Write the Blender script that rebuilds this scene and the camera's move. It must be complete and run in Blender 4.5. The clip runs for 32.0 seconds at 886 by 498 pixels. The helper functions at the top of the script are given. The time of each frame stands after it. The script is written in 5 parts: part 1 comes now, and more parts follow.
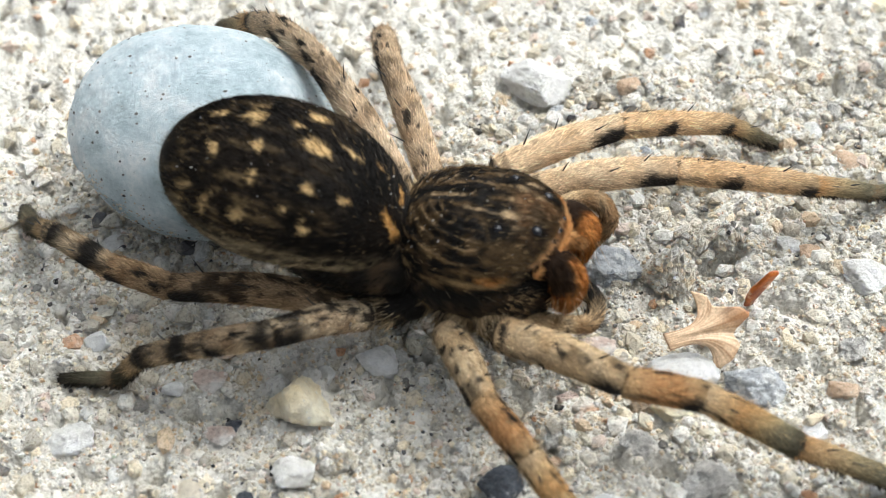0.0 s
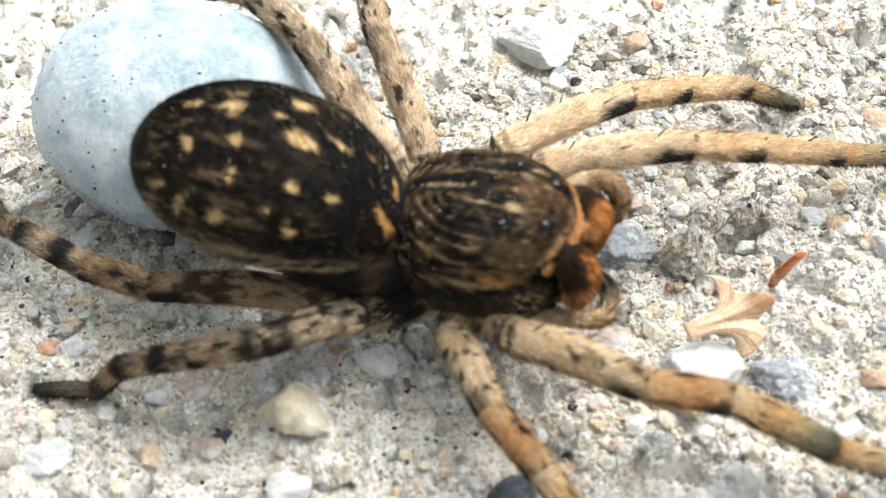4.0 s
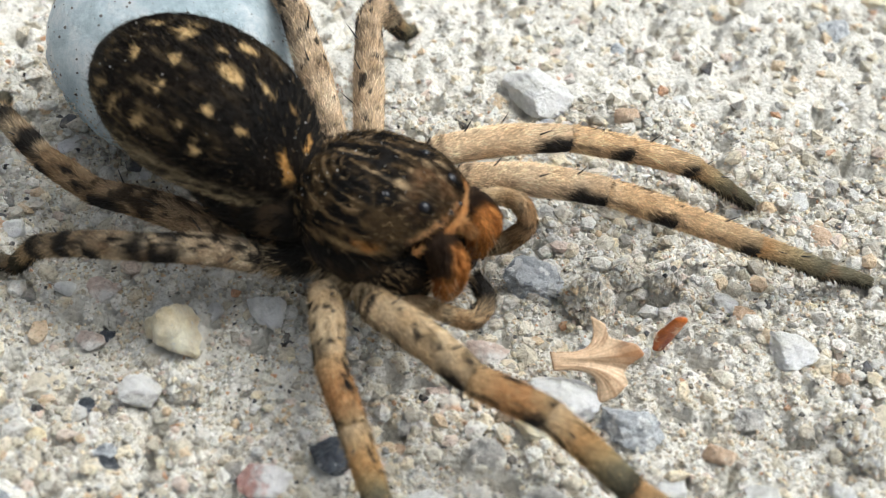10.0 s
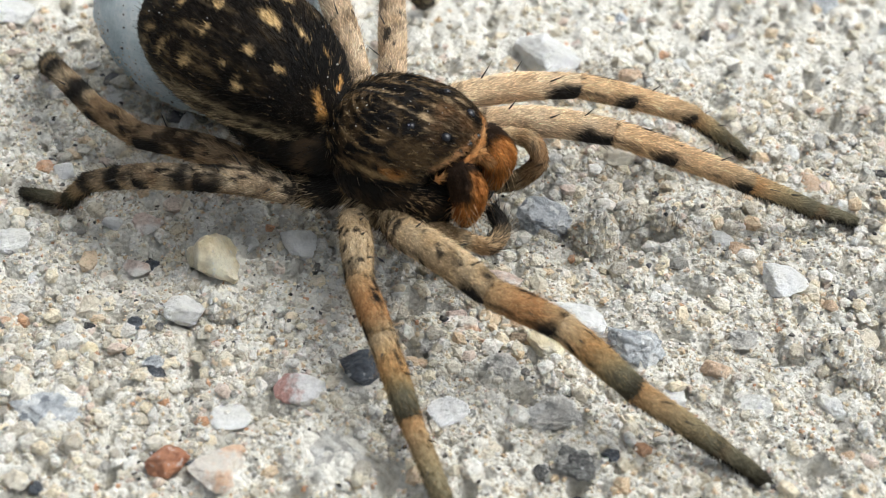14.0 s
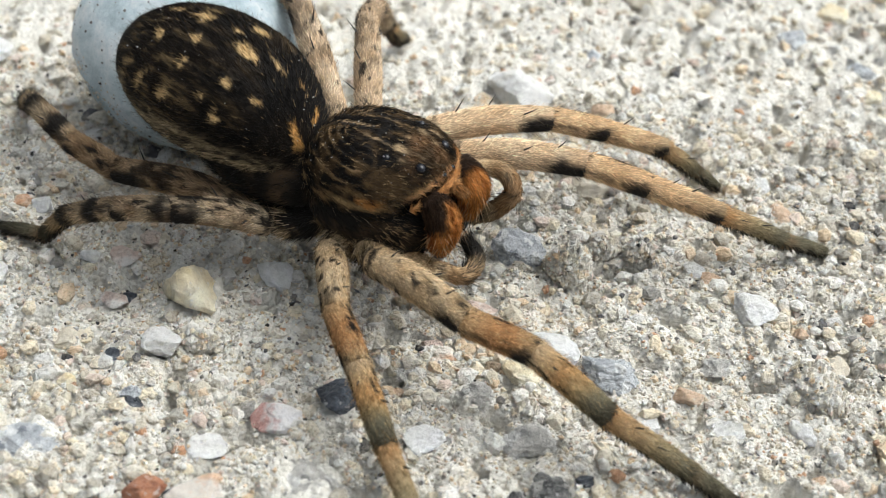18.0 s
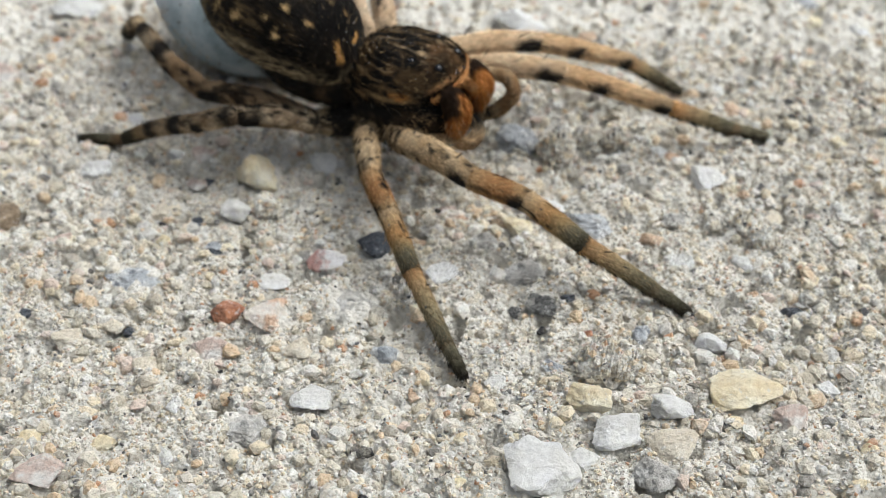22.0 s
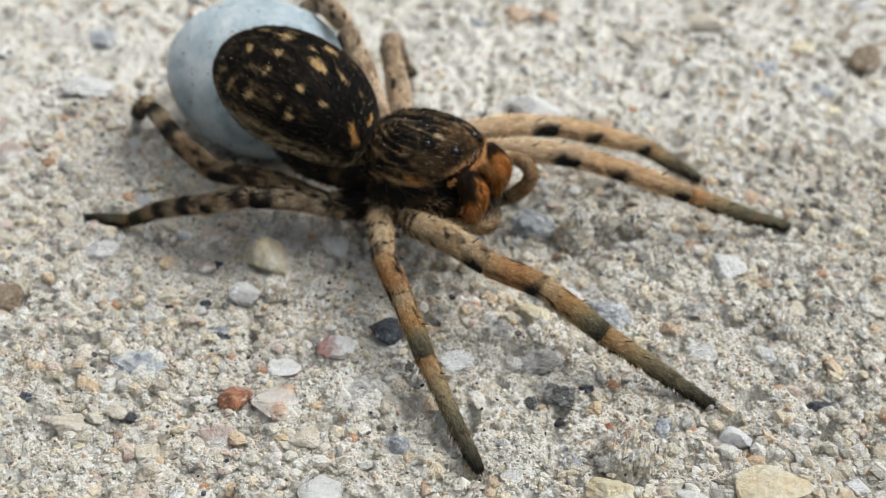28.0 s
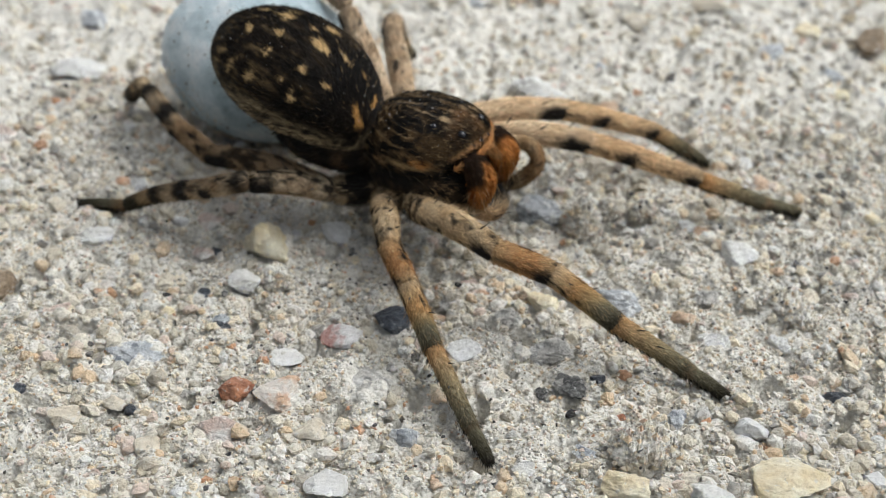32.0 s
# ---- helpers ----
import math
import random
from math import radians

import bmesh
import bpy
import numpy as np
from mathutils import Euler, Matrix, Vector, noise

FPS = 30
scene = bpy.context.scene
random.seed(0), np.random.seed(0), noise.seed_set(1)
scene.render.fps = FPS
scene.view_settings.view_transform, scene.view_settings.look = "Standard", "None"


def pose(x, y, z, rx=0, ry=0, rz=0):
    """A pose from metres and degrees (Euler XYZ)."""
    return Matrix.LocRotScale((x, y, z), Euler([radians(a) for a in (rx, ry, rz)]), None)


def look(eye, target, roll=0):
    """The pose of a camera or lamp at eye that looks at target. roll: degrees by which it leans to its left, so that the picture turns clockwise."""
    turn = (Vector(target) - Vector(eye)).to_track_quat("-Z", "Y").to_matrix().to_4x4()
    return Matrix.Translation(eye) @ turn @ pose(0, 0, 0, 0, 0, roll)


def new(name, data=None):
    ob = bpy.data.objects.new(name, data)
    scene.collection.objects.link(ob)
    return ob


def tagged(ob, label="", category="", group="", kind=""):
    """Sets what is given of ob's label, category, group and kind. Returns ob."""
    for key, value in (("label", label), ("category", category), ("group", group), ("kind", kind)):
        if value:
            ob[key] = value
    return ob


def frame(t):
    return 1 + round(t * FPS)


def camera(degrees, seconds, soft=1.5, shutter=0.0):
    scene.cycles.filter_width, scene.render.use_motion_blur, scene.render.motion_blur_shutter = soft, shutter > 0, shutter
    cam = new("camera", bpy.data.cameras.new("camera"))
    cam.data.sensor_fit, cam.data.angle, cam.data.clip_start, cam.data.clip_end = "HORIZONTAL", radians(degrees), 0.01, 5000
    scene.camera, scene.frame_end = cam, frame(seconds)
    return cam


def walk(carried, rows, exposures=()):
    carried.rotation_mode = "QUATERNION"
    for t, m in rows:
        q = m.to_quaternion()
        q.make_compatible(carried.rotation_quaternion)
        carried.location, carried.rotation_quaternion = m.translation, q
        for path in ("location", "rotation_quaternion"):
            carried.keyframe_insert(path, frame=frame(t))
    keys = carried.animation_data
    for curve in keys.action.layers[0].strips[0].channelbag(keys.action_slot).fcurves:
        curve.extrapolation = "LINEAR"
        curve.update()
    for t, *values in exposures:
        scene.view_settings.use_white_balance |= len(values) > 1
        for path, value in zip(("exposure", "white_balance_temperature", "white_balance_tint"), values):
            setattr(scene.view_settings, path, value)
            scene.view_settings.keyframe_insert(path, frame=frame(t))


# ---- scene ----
SIZE = 0.008  # one plan unit, in metres: the spider's body is about 23 mm long
cam = camera(35.04, 32.0, soft=0.7)
PATH = [
    (0, (-0.00961, -0.05160, 0.06188), (-0.00290, 0.00389, 0.00464), -3.09),
    (0.5, (-0.00859, -0.04658, 0.05976), (-0.00153, 0.00676, 0.00055), -3.54),
    (1, (-0.00905, -0.04296, 0.05860), (-0.00220, 0.00723, -0.00332), -3.28),
    (1.5, (-0.00868, -0.04229, 0.05855), (-0.00191, 0.00826, -0.00308), -4.07),
    (2, (-0.00862, -0.04349, 0.06023), (-0.00141, 0.00742, -0.00106), -4.08),
    (2.5, (-0.00836, -0.04458, 0.06085), (-0.00230, 0.00698, -0.00002), -5.09),
    (3, (-0.00840, -0.04450, 0.06056), (-0.00257, 0.00729, -0.00014), -5.20),
    (3.5, (-0.00852, -0.04455, 0.06035), (-0.00255, 0.00740, -0.00019), -5.10),
    (5.5, (-0.00863, -0.04465, 0.05983), (-0.00237, 0.00731, -0.00067), -4.60),
    (6, (-0.00865, -0.04623, 0.06019), (-0.00218, 0.00576, -0.00026), -3.81),
    (6.5, (-0.00682, -0.04982, 0.06077), (-0.00042, 0.00182, 0.00001), -1.85),
    (7, (-0.00146, -0.05227, 0.06106), (0.00281, 0.00031, 0.00092), 0.19),
    (7.5, (0.00229, -0.04994, 0.05842), (0.00424, 0.00167, -0.00268), 1.83),
    (8, (0.00835, -0.05183, 0.05787), (0.00736, 0.00186, -0.00143), 4.02),
    (8.5, (0.00663, -0.05294, 0.05714), (0.00405, 0.00199, -0.00096), 3.58),
    (9, (0.00544, -0.05387, 0.05744), (0.00182, 0.00412, 0.00244), 3.42),
    (9.5, (0.00567, -0.05388, 0.05710), (0.00191, 0.00428, 0.00230), 3.27),
    (10, (0.00558, -0.05389, 0.05726), (0.00189, 0.00424, 0.00243), 3.28),
    (10.5, (0.00539, -0.05432, 0.05761), (0.00181, 0.00422, 0.00321), 3.45),
    (11, (0.00525, -0.05442, 0.05735), (0.00185, 0.00449, 0.00333), 3.58),
    (11.5, (0.00518, -0.05471, 0.05751), (0.00194, 0.00422, 0.00350), 3.72),
    (12, (0.00491, -0.05544, 0.05650), (0.00197, 0.00439, 0.00348), 4.04),
    (12.5, (0.00481, -0.05551, 0.05685), (0.00189, 0.00423, 0.00373), 4.12),
    (13, (0.00461, -0.05601, 0.05716), (0.00170, 0.00361, 0.00389), 4.10),
    (13.5, (0.00466, -0.05872, 0.05755), (0.00117, 0.00088, 0.00430), 3.53),
    (14, (0.00546, -0.06259, 0.05768), (0.00150, -0.00333, 0.00409), 3.25),
    (14.5, (0.00620, -0.06404, 0.05813), (0.00265, -0.00423, 0.00512), 3.00),
    (15, (0.00598, -0.06370, 0.05816), (0.00258, -0.00355, 0.00553), 3.26),
    (15.5, (0.00584, -0.06369, 0.05756), (0.00260, -0.00327, 0.00523), 3.56),
    (17.5, (0.00574, -0.06393, 0.05754), (0.00272, -0.00292, 0.00588), 3.69),
    (18, (0.00576, -0.06385, 0.05760), (0.00278, -0.00275, 0.00604), 3.70),
    (18.5, (0.00584, -0.06376, 0.05736), (0.00290, -0.00237, 0.00614), 3.68),
    (19, (0.00591, -0.06378, 0.05726), (0.00299, -0.00223, 0.00623), 3.59),
    (19.5, (0.00622, -0.06502, 0.05868), (0.00345, -0.00365, 0.00743), 3.52),
    (20, (0.00746, -0.06917, 0.05965), (0.00330, -0.00734, 0.00905), 2.34),
    (20.5, (0.00867, -0.07496, 0.06125), (0.00480, -0.01362, 0.01004), 1.86),
    (21, (0.01005, -0.07648, 0.06335), (0.00482, -0.01434, 0.01324), 0.35),
    (21.5, (0.00989, -0.07986, 0.06258), (0.00389, -0.01701, 0.01344), 0.21),
    (22, (0.00978, -0.08734, 0.06312), (0.00411, -0.02523, 0.01302), 0.33),
    (22.5, (0.01065, -0.08869, 0.06480), (0.00430, -0.02628, 0.01516), 0.07),
    (23, (0.01074, -0.08899, 0.06458), (0.00359, -0.02484, 0.01731), 0.03),
    (23.5, (0.01055, -0.08816, 0.06499), (0.00337, -0.02265, 0.01964), -0.10),
    (24, (0.00992, -0.08797, 0.06363), (0.00282, -0.02159, 0.01954), 0.16),
    (24.5, (0.00898, -0.08694, 0.06230), (0.00221, -0.02106, 0.01743), 0.60),
    (26.5, (0.00890, -0.08624, 0.06169), (0.00227, -0.02070, 0.01630), 0.82),
    (27, (0.00867, -0.08556, 0.06099), (0.00204, -0.02025, 0.01526), 0.92),
    (27.5, (0.00860, -0.08525, 0.06096), (0.00232, -0.02009, 0.01498), 1.01),
    (28, (0.00858, -0.08540, 0.06129), (0.00255, -0.02025, 0.01524), 1.04),
    (28.5, (0.00861, -0.08529, 0.06122), (0.00261, -0.02009, 0.01525), 1.05),
    (29, (0.00855, -0.08541, 0.06131), (0.00263, -0.02018, 0.01538), 1.09),
    (29.5, (0.00866, -0.08542, 0.06163), (0.00268, -0.02025, 0.01561), 0.97),
    (30, (0.00846, -0.08510, 0.06101), (0.00253, -0.01993, 0.01500), 1.06),
    (30.5, (0.00852, -0.08482, 0.06066), (0.00256, -0.01972, 0.01454), 1.05),
    (31, (0.00858, -0.08494, 0.06081), (0.00261, -0.01996, 0.01453), 1.07),
    (31.5, (0.00828, -0.08465, 0.06021), (0.00273, -0.01965, 0.01390), 1.43),
    (32, (0.00662, -0.08334, 0.05983), (0.00177, -0.01860, 0.01309), 1.66),
]
walk(cam, [(t, look(eye, target, roll)) for t, eye, target, roll in PATH], exposures=[(0, 0.62, 6100, 6), (1, 0.92, 6100, 6), (3.5, 1.02, 6100, 6), (6, 1.02, 6100, 6), (8, 0.25, 6100, 6), (10, 0.45, 6100, 6), (13, 0.42, 6100, 6), (19.5, 0.45, 6100, 6), (21, 0.18, 6100, 7), (22, 0.18, 6100, 7), (23, -0.10, 6220, 7), (24, 0.10, 6100, 7), (32, 0.10, 6100, 7)])
# a close-up lens: shallow depth of field, focus held at one distance
cam.data.dof.use_dof = True
cam.data.dof.focus_distance = 10.5 * SIZE
cam.data.dof.aperture_fstop = 60.0

# ---- light: bright overcast sky ----
world = bpy.data.worlds.new("sky")
scene.world = world
world.use_nodes = True
wn = world.node_tree
sky = wn.nodes.new("ShaderNodeTexSky")
sky.sky_type = "NISHITA"
sky.sun_disc = False
sky.sun_elevation = radians(62)
sky.sun_rotation = radians(73)
sky.air_density, sky.dust_density, sky.ozone_density = 0.7, 8.0, 1.0
wn.nodes["Background"].inputs[1].default_value = 0.15
cloud = wn.nodes.new("ShaderNodeHueSaturation")  # cloud cover: the blue of the sky is mostly veiled
cloud.inputs["Saturation"].default_value = 0.3
wn.links.new(sky.outputs[0], cloud.inputs["Color"])
wn.links.new(cloud.outputs[0], wn.nodes["Background"].inputs[0])
sun = new("sun", bpy.data.lights.new("sun", "SUN"))
sun.data.energy = 0.88
sun.data.angle = radians(62)
sun.data.color = (1.0, 0.965, 0.89)
sun.matrix_world = look((0.9, 0.28, 1.75), (0, 0, 0))

# ---- materials ----
def material(name, rough=0.6, spec=0.4):
    m = bpy.data.materials.new(name)
    m.use_nodes = True
    b = m.node_tree.nodes["Principled BSDF"]
    b.inputs["Roughness"].default_value = rough
    b.inputs["Specular IOR Level"].default_value = spec
    return m, m.node_tree, b


def node(tree, kind, **values):
    n = tree.nodes.new(kind)
    for key, value in values.items():
        n.inputs[key].default_value = value
    return n


def ramp(tree, stops, constant=False):
    n = tree.nodes.new("ShaderNodeValToRGB")
    r = n.color_ramp
    if constant:
        r.interpolation = "CONSTANT"
    while len(r.elements) < len(stops):
        r.elements.new(0.5)
    for e, (p, c) in zip(r.elements, stops):
        e.position, e.color = p, (*c, 1)
    return n


def noise_node(tree, scale, detail=4.0, rough=0.6):
    """Noise in object space; scale counts per plan unit."""
    c = tree.nodes.new("ShaderNodeTexCoord")
    n = node(tree, "ShaderNodeTexNoise", Scale=scale / SIZE, Detail=detail, Roughness=rough)
    tree.links.new(c.outputs["Object"], n.inputs["Vector"])
    return n


def bump(tree, b, source, height, strength=1.0):
    n = node(tree, "ShaderNodeBump", Strength=strength, Distance=height * SIZE)
    tree.links.new(source, n.inputs["Height"])
    tree.links.new(n.outputs[0], b.inputs["Normal"])
    return n


def mix(tree, a, b, fac, kind="MIX"):
    n = tree.nodes.new("ShaderNodeMix")
    n.data_type, n.blend_type = "RGBA", kind
    for source, slot in ((fac, 0), (a, 6), (b, 7)):
        if isinstance(source, (int, float)):
            n.inputs[slot].default_value = source
        elif isinstance(source, tuple):
            n.inputs[slot].default_value = (*source, 1)
        else:
            tree.links.new(source, n.inputs[slot])
    return n.outputs[2]


def cement_material():
    """Pale mortar with fine grains set in it."""
    m, t, b = material("cement", 0.85, 0.25)
    big, small = noise_node(t, 0.9, 5), noise_node(t, 26, 6, 0.7)
    a = ramp(t, [(0.3, (0.58, 0.55, 0.48)), (0.5, (0.64, 0.61, 0.535)), (0.72, (0.68, 0.65, 0.585))])
    g = ramp(t, [(0.33, (0.24, 0.23, 0.20)), (0.43, (0.57, 0.55, 0.50)), (0.62, (0.74, 0.72, 0.67))])
    t.links.new(big.outputs[0], a.inputs[0])
    t.links.new(small.outputs[0], g.inputs[0])
    stain, silt = noise_node(t, 1.6, 6, 0.7), ramp(t, [(0.50, (0, 0, 0)), (0.70, (0.7, 0.7, 0.7))])
    t.links.new(stain.outputs[0], silt.inputs[0])
    washed = mix(t, a.outputs[0], (0.50, 0.41, 0.28), silt.outputs[0])
    cell, place = node(t, "ShaderNodeTexVoronoi", Scale=24 / SIZE), t.nodes.new("ShaderNodeTexCoord")
    t.links.new(place.outputs["Object"], cell.inputs["Vector"])
    hue = ramp(t, [(0.0, (0.27, 0.26, 0.24)), (0.10, (0.50, 0.46, 0.38)), (0.35, (0.66, 0.62, 0.53)), (0.62, (0.69, 0.67, 0.615)), (0.86, (0.66, 0.54, 0.36))], True)
    t.links.new(cell.outputs["Color"], hue.inputs[0])
    grained = mix(t, washed, hue.outputs[0], 0.45)
    t.links.new(mix(t, grained, g.outputs[0], 0.38), b.inputs["Base Color"])
    dome = node(t, "ShaderNodeMath")
    dome.operation = "MULTIPLY_ADD"
    dome.inputs[1].default_value = -0.9
    t.links.new(cell.outputs["Distance"], dome.inputs[0])
    t.links.new(small.outputs[0], dome.inputs[2])
    bump(t, b, dome.outputs[0], 0.022, 1.0)
    return m


def grain_material():
    m, t, b = material("sand", 0.5, 0.3)
    g = t.nodes.new("ShaderNodeNewGeometry")
    r = ramp(t, [(0.0, (0.03, 0.03, 0.035)), (0.007, (0.12, 0.12, 0.13)), (0.022, (0.30, 0.29, 0.27)), (0.06, (0.46, 0.43, 0.37)), (0.17, (0.62, 0.57, 0.46)), (0.32, (0.77, 0.725, 0.625)),
                 (0.50, (0.83, 0.81, 0.76)), (0.70, (0.82, 0.73, 0.56)), (0.80, (0.67, 0.66, 0.63)), (0.89, (0.72, 0.56, 0.38)), (0.945, (0.72, 0.60, 0.52)), (0.985, (0.58, 0.33, 0.19))], True)
    t.links.new(g.outputs["Random Per Island"], r.inputs[0])
    n = noise_node(t, 34, 5, 0.75)
    v = ramp(t, [(0.33, (0.50, 0.47, 0.42)), (0.5, (0.93, 0.92, 0.90)), (0.65, (0.98, 0.97, 0.95))])
    t.links.new(n.outputs[0], v.inputs[0])
    coat = node(t, "ShaderNodeTexNoise", Scale=5 / SIZE, Detail=5.0, Roughness=0.7)
    place = t.nodes.new("ShaderNodeTexCoord")
    t.links.new(place.outputs["Object"], coat.inputs["Vector"])
    k = ramp(t, [(0.46, (0.02, 0.02, 0.02)), (0.70, (0.6, 0.6, 0.6))])
    t.links.new(coat.outputs[0], k.inputs[0])
    wide = node(t, "ShaderNodeTexNoise", Scale=1.3 / SIZE, Detail=4.0, Roughness=0.6)
    t.links.new(place.outputs["Object"], wide.inputs["Vector"])
    tone = ramp(t, [(0.36, (0.60, 0.60, 0.58)), (0.50, (0.70, 0.65, 0.55)), (0.64, (0.64, 0.51, 0.33))])
    t.links.new(wide.outputs[0], tone.inputs[0])
    coated = mix(t, r.outputs[0], tone.outputs[0], k.outputs[0])
    t.links.new(mix(t, coated, v.outputs[0], 1.0, "MULTIPLY"), b.inputs["Base Color"])
    w = ramp(t, [(0.0, (0.25, 0.25, 0.25)), (0.35, (0.6, 0.6, 0.6)), (0.65, (0.28, 0.28, 0.28)), (1.0, (0.35, 0.35, 0.35))])
    t.links.new(g.outputs["Random Per Island"], w.inputs[0])
    t.links.new(w.outputs[0], b.inputs["Roughness"])
    bump(t, b, n.outputs[0], 0.03, 1.0)
    b.inputs["Subsurface Weight"].default_value = 0.3
    b.inputs["Subsurface Radius"].default_value = (0.0005, 0.0004, 0.0003)
    return m


def stone_material(name, low, high, vein=None, scale=5.0, rough=0.5, pale_specks=0.25, clear=0.0, specks=None, corner=None):
    m, t, b = material(name, rough, 0.5)
    n, f = noise_node(t, scale, 6, 0.65), noise_node(t, 45, 4, 0.7)
    r = ramp(t, [(0.35, low), (0.62, high)])
    t.links.new(n.outputs[0], r.inputs[0])
    colour = r.outputs[0]
    if specks:  # crystals of several minerals, with uneven borders
        cell, spot = node(t, "ShaderNodeTexVoronoi", Scale=specks[0] / SIZE), t.nodes.new("ShaderNodeTexCoord")
        jag = t.nodes.new("ShaderNodeVectorMath")
        jag.operation = "MULTIPLY_ADD"
        jag.inputs[1].default_value = (0.12 * SIZE,) * 3
        t.links.new(noise_node(t, 12, 3).outputs[1], jag.inputs[0])
        t.links.new(spot.outputs["Object"], jag.inputs[2])
        t.links.new(jag.outputs[0], cell.inputs["Vector"])
        tones = ramp(t, [(k / (len(specks) - 1), c) for k, c in enumerate(specks[1:])], True)
        t.links.new(cell.outputs["Color"], tones.inputs[0])
        colour = mix(t, colour, tones.outputs[0], 0.7)
    if corner:  # one end of another mineral
        spot, axis = t.nodes.new("ShaderNodeTexCoord"), t.nodes.new("ShaderNodeSeparateXYZ")
        t.links.new(spot.outputs["Object"], axis.inputs[0])
        edge = node(t, "ShaderNodeMath")
        edge.operation = "MULTIPLY_ADD"
        edge.inputs[1].default_value = -2.0 / SIZE
        t.links.new(axis.outputs[0], edge.inputs[0])
        t.links.new(n.outputs[0], edge.inputs[2])
        k = ramp(t, [(0.48, (0, 0, 0)), (0.62, (0.75, 0.75, 0.75))])
        t.links.new(edge.outputs[0], k.inputs[0])
        colour = mix(t, colour, corner, k.outputs[0])
    if vein:
        k = ramp(t, [(0.46, (0, 0, 0)), (0.62, (0.9, 0.9, 0.9))])
        q = noise_node(t, 5.0, 4)
        t.links.new(q.outputs[0], k.inputs[0])
        colour = mix(t, colour, vein, k.outputs[0])
    d = ramp(t, [(0.45, (0, 0, 0)), (0.75, (pale_specks, pale_specks, pale_specks))])
    t.links.new(f.outputs[0], d.inputs[0])
    dusty = mix(t, colour, (0.60, 0.57, 0.50), d.outputs[0])
    pit = noise_node(t, 24, 6, 0.85)
    low = 0.7 if clear else 0.35
    k = ramp(t, [(0.34, (low, low, low)), (0.48, (1, 1, 1)), (0.68, (1.2, 1.2, 1.2))])
    t.links.new(pit.outputs[0], k.inputs[0])
    glint = ramp(t, [(0.62, (0, 0, 0)), (0.68, (0.6, 0.6, 0.6))])  # pale crystal flecks
    fleck = noise_node(t, 17, 3, 0.6)
    t.links.new(fleck.outputs[0], glint.inputs[0])
    flecked = mix(t, dusty, (0.78, 0.77, 0.74), glint.outputs[0])
    t.links.new(mix(t, flecked, k.outputs[0], 0.65, "MULTIPLY"), b.inputs["Base Color"])
    bump(t, b, mix(t, n.outputs[0], pit.outputs[0], 0.6), 0.07, 1.0)
    b.inputs["Subsurface Weight"].default_value = clear
    b.inputs["Subsurface Radius"].default_value = (0.0006, 0.0006, 0.0005)
    b.inputs["Transmission Weight"].default_value = 0.2 * clear
    return m


def tint_material(name, rough=0.6, spec=0.3):
    """Pigment from the mesh's own 'tint' colours, with a fine grain."""
    m, t, b = material(name, rough, spec)
    a = t.nodes.new("ShaderNodeAttribute")
    a.attribute_name = "tint"
    n = noise_node(t, 60, 3, 0.7)
    v = ramp(t, [(0.3, (0.7, 0.7, 0.7)), (0.65, (1.1, 1.1, 1.1))])
    t.links.new(n.outputs[0], v.inputs[0])
    t.links.new(mix(t, a.outputs["Color"], v.outputs[0], 1.0, "MULTIPLY"), b.inputs["Base Color"])
    bump(t, b, n.outputs[0], 0.006, 0.6)
    return m


def silk_material():
    m, t, b = material("silk", 0.45, 0.45)
    n, f = noise_node(t, 2.6, 7, 0.72), noise_node(t, 22, 8, 0.8)
    r = ramp(t, [(0.34, (0.42, 0.54, 0.57)), (0.5, (0.68, 0.78, 0.81)), (0.66, (0.93, 0.96, 0.96))])
    t.links.new(n.outputs[0], r.inputs[0])
    s = ramp(t, [(0.30, (0.25, 0.30, 0.32)), (0.40, (0.85, 0.88, 0.9)), (0.6, (1, 1, 1))])
    t.links.new(f.outputs[0], s.inputs[0])
    t.links.new(mix(t, r.outputs[0], s.outputs[0], 0.8, "MULTIPLY"), b.inputs["Base Color"])
    bump(t, b, f.outputs[0], 0.06, 1.0)
    b.inputs["Subsurface Weight"].default_value = 0.15
    b.inputs["Subsurface Radius"].default_value = (0.0012, 0.0012, 0.0012)
    return m


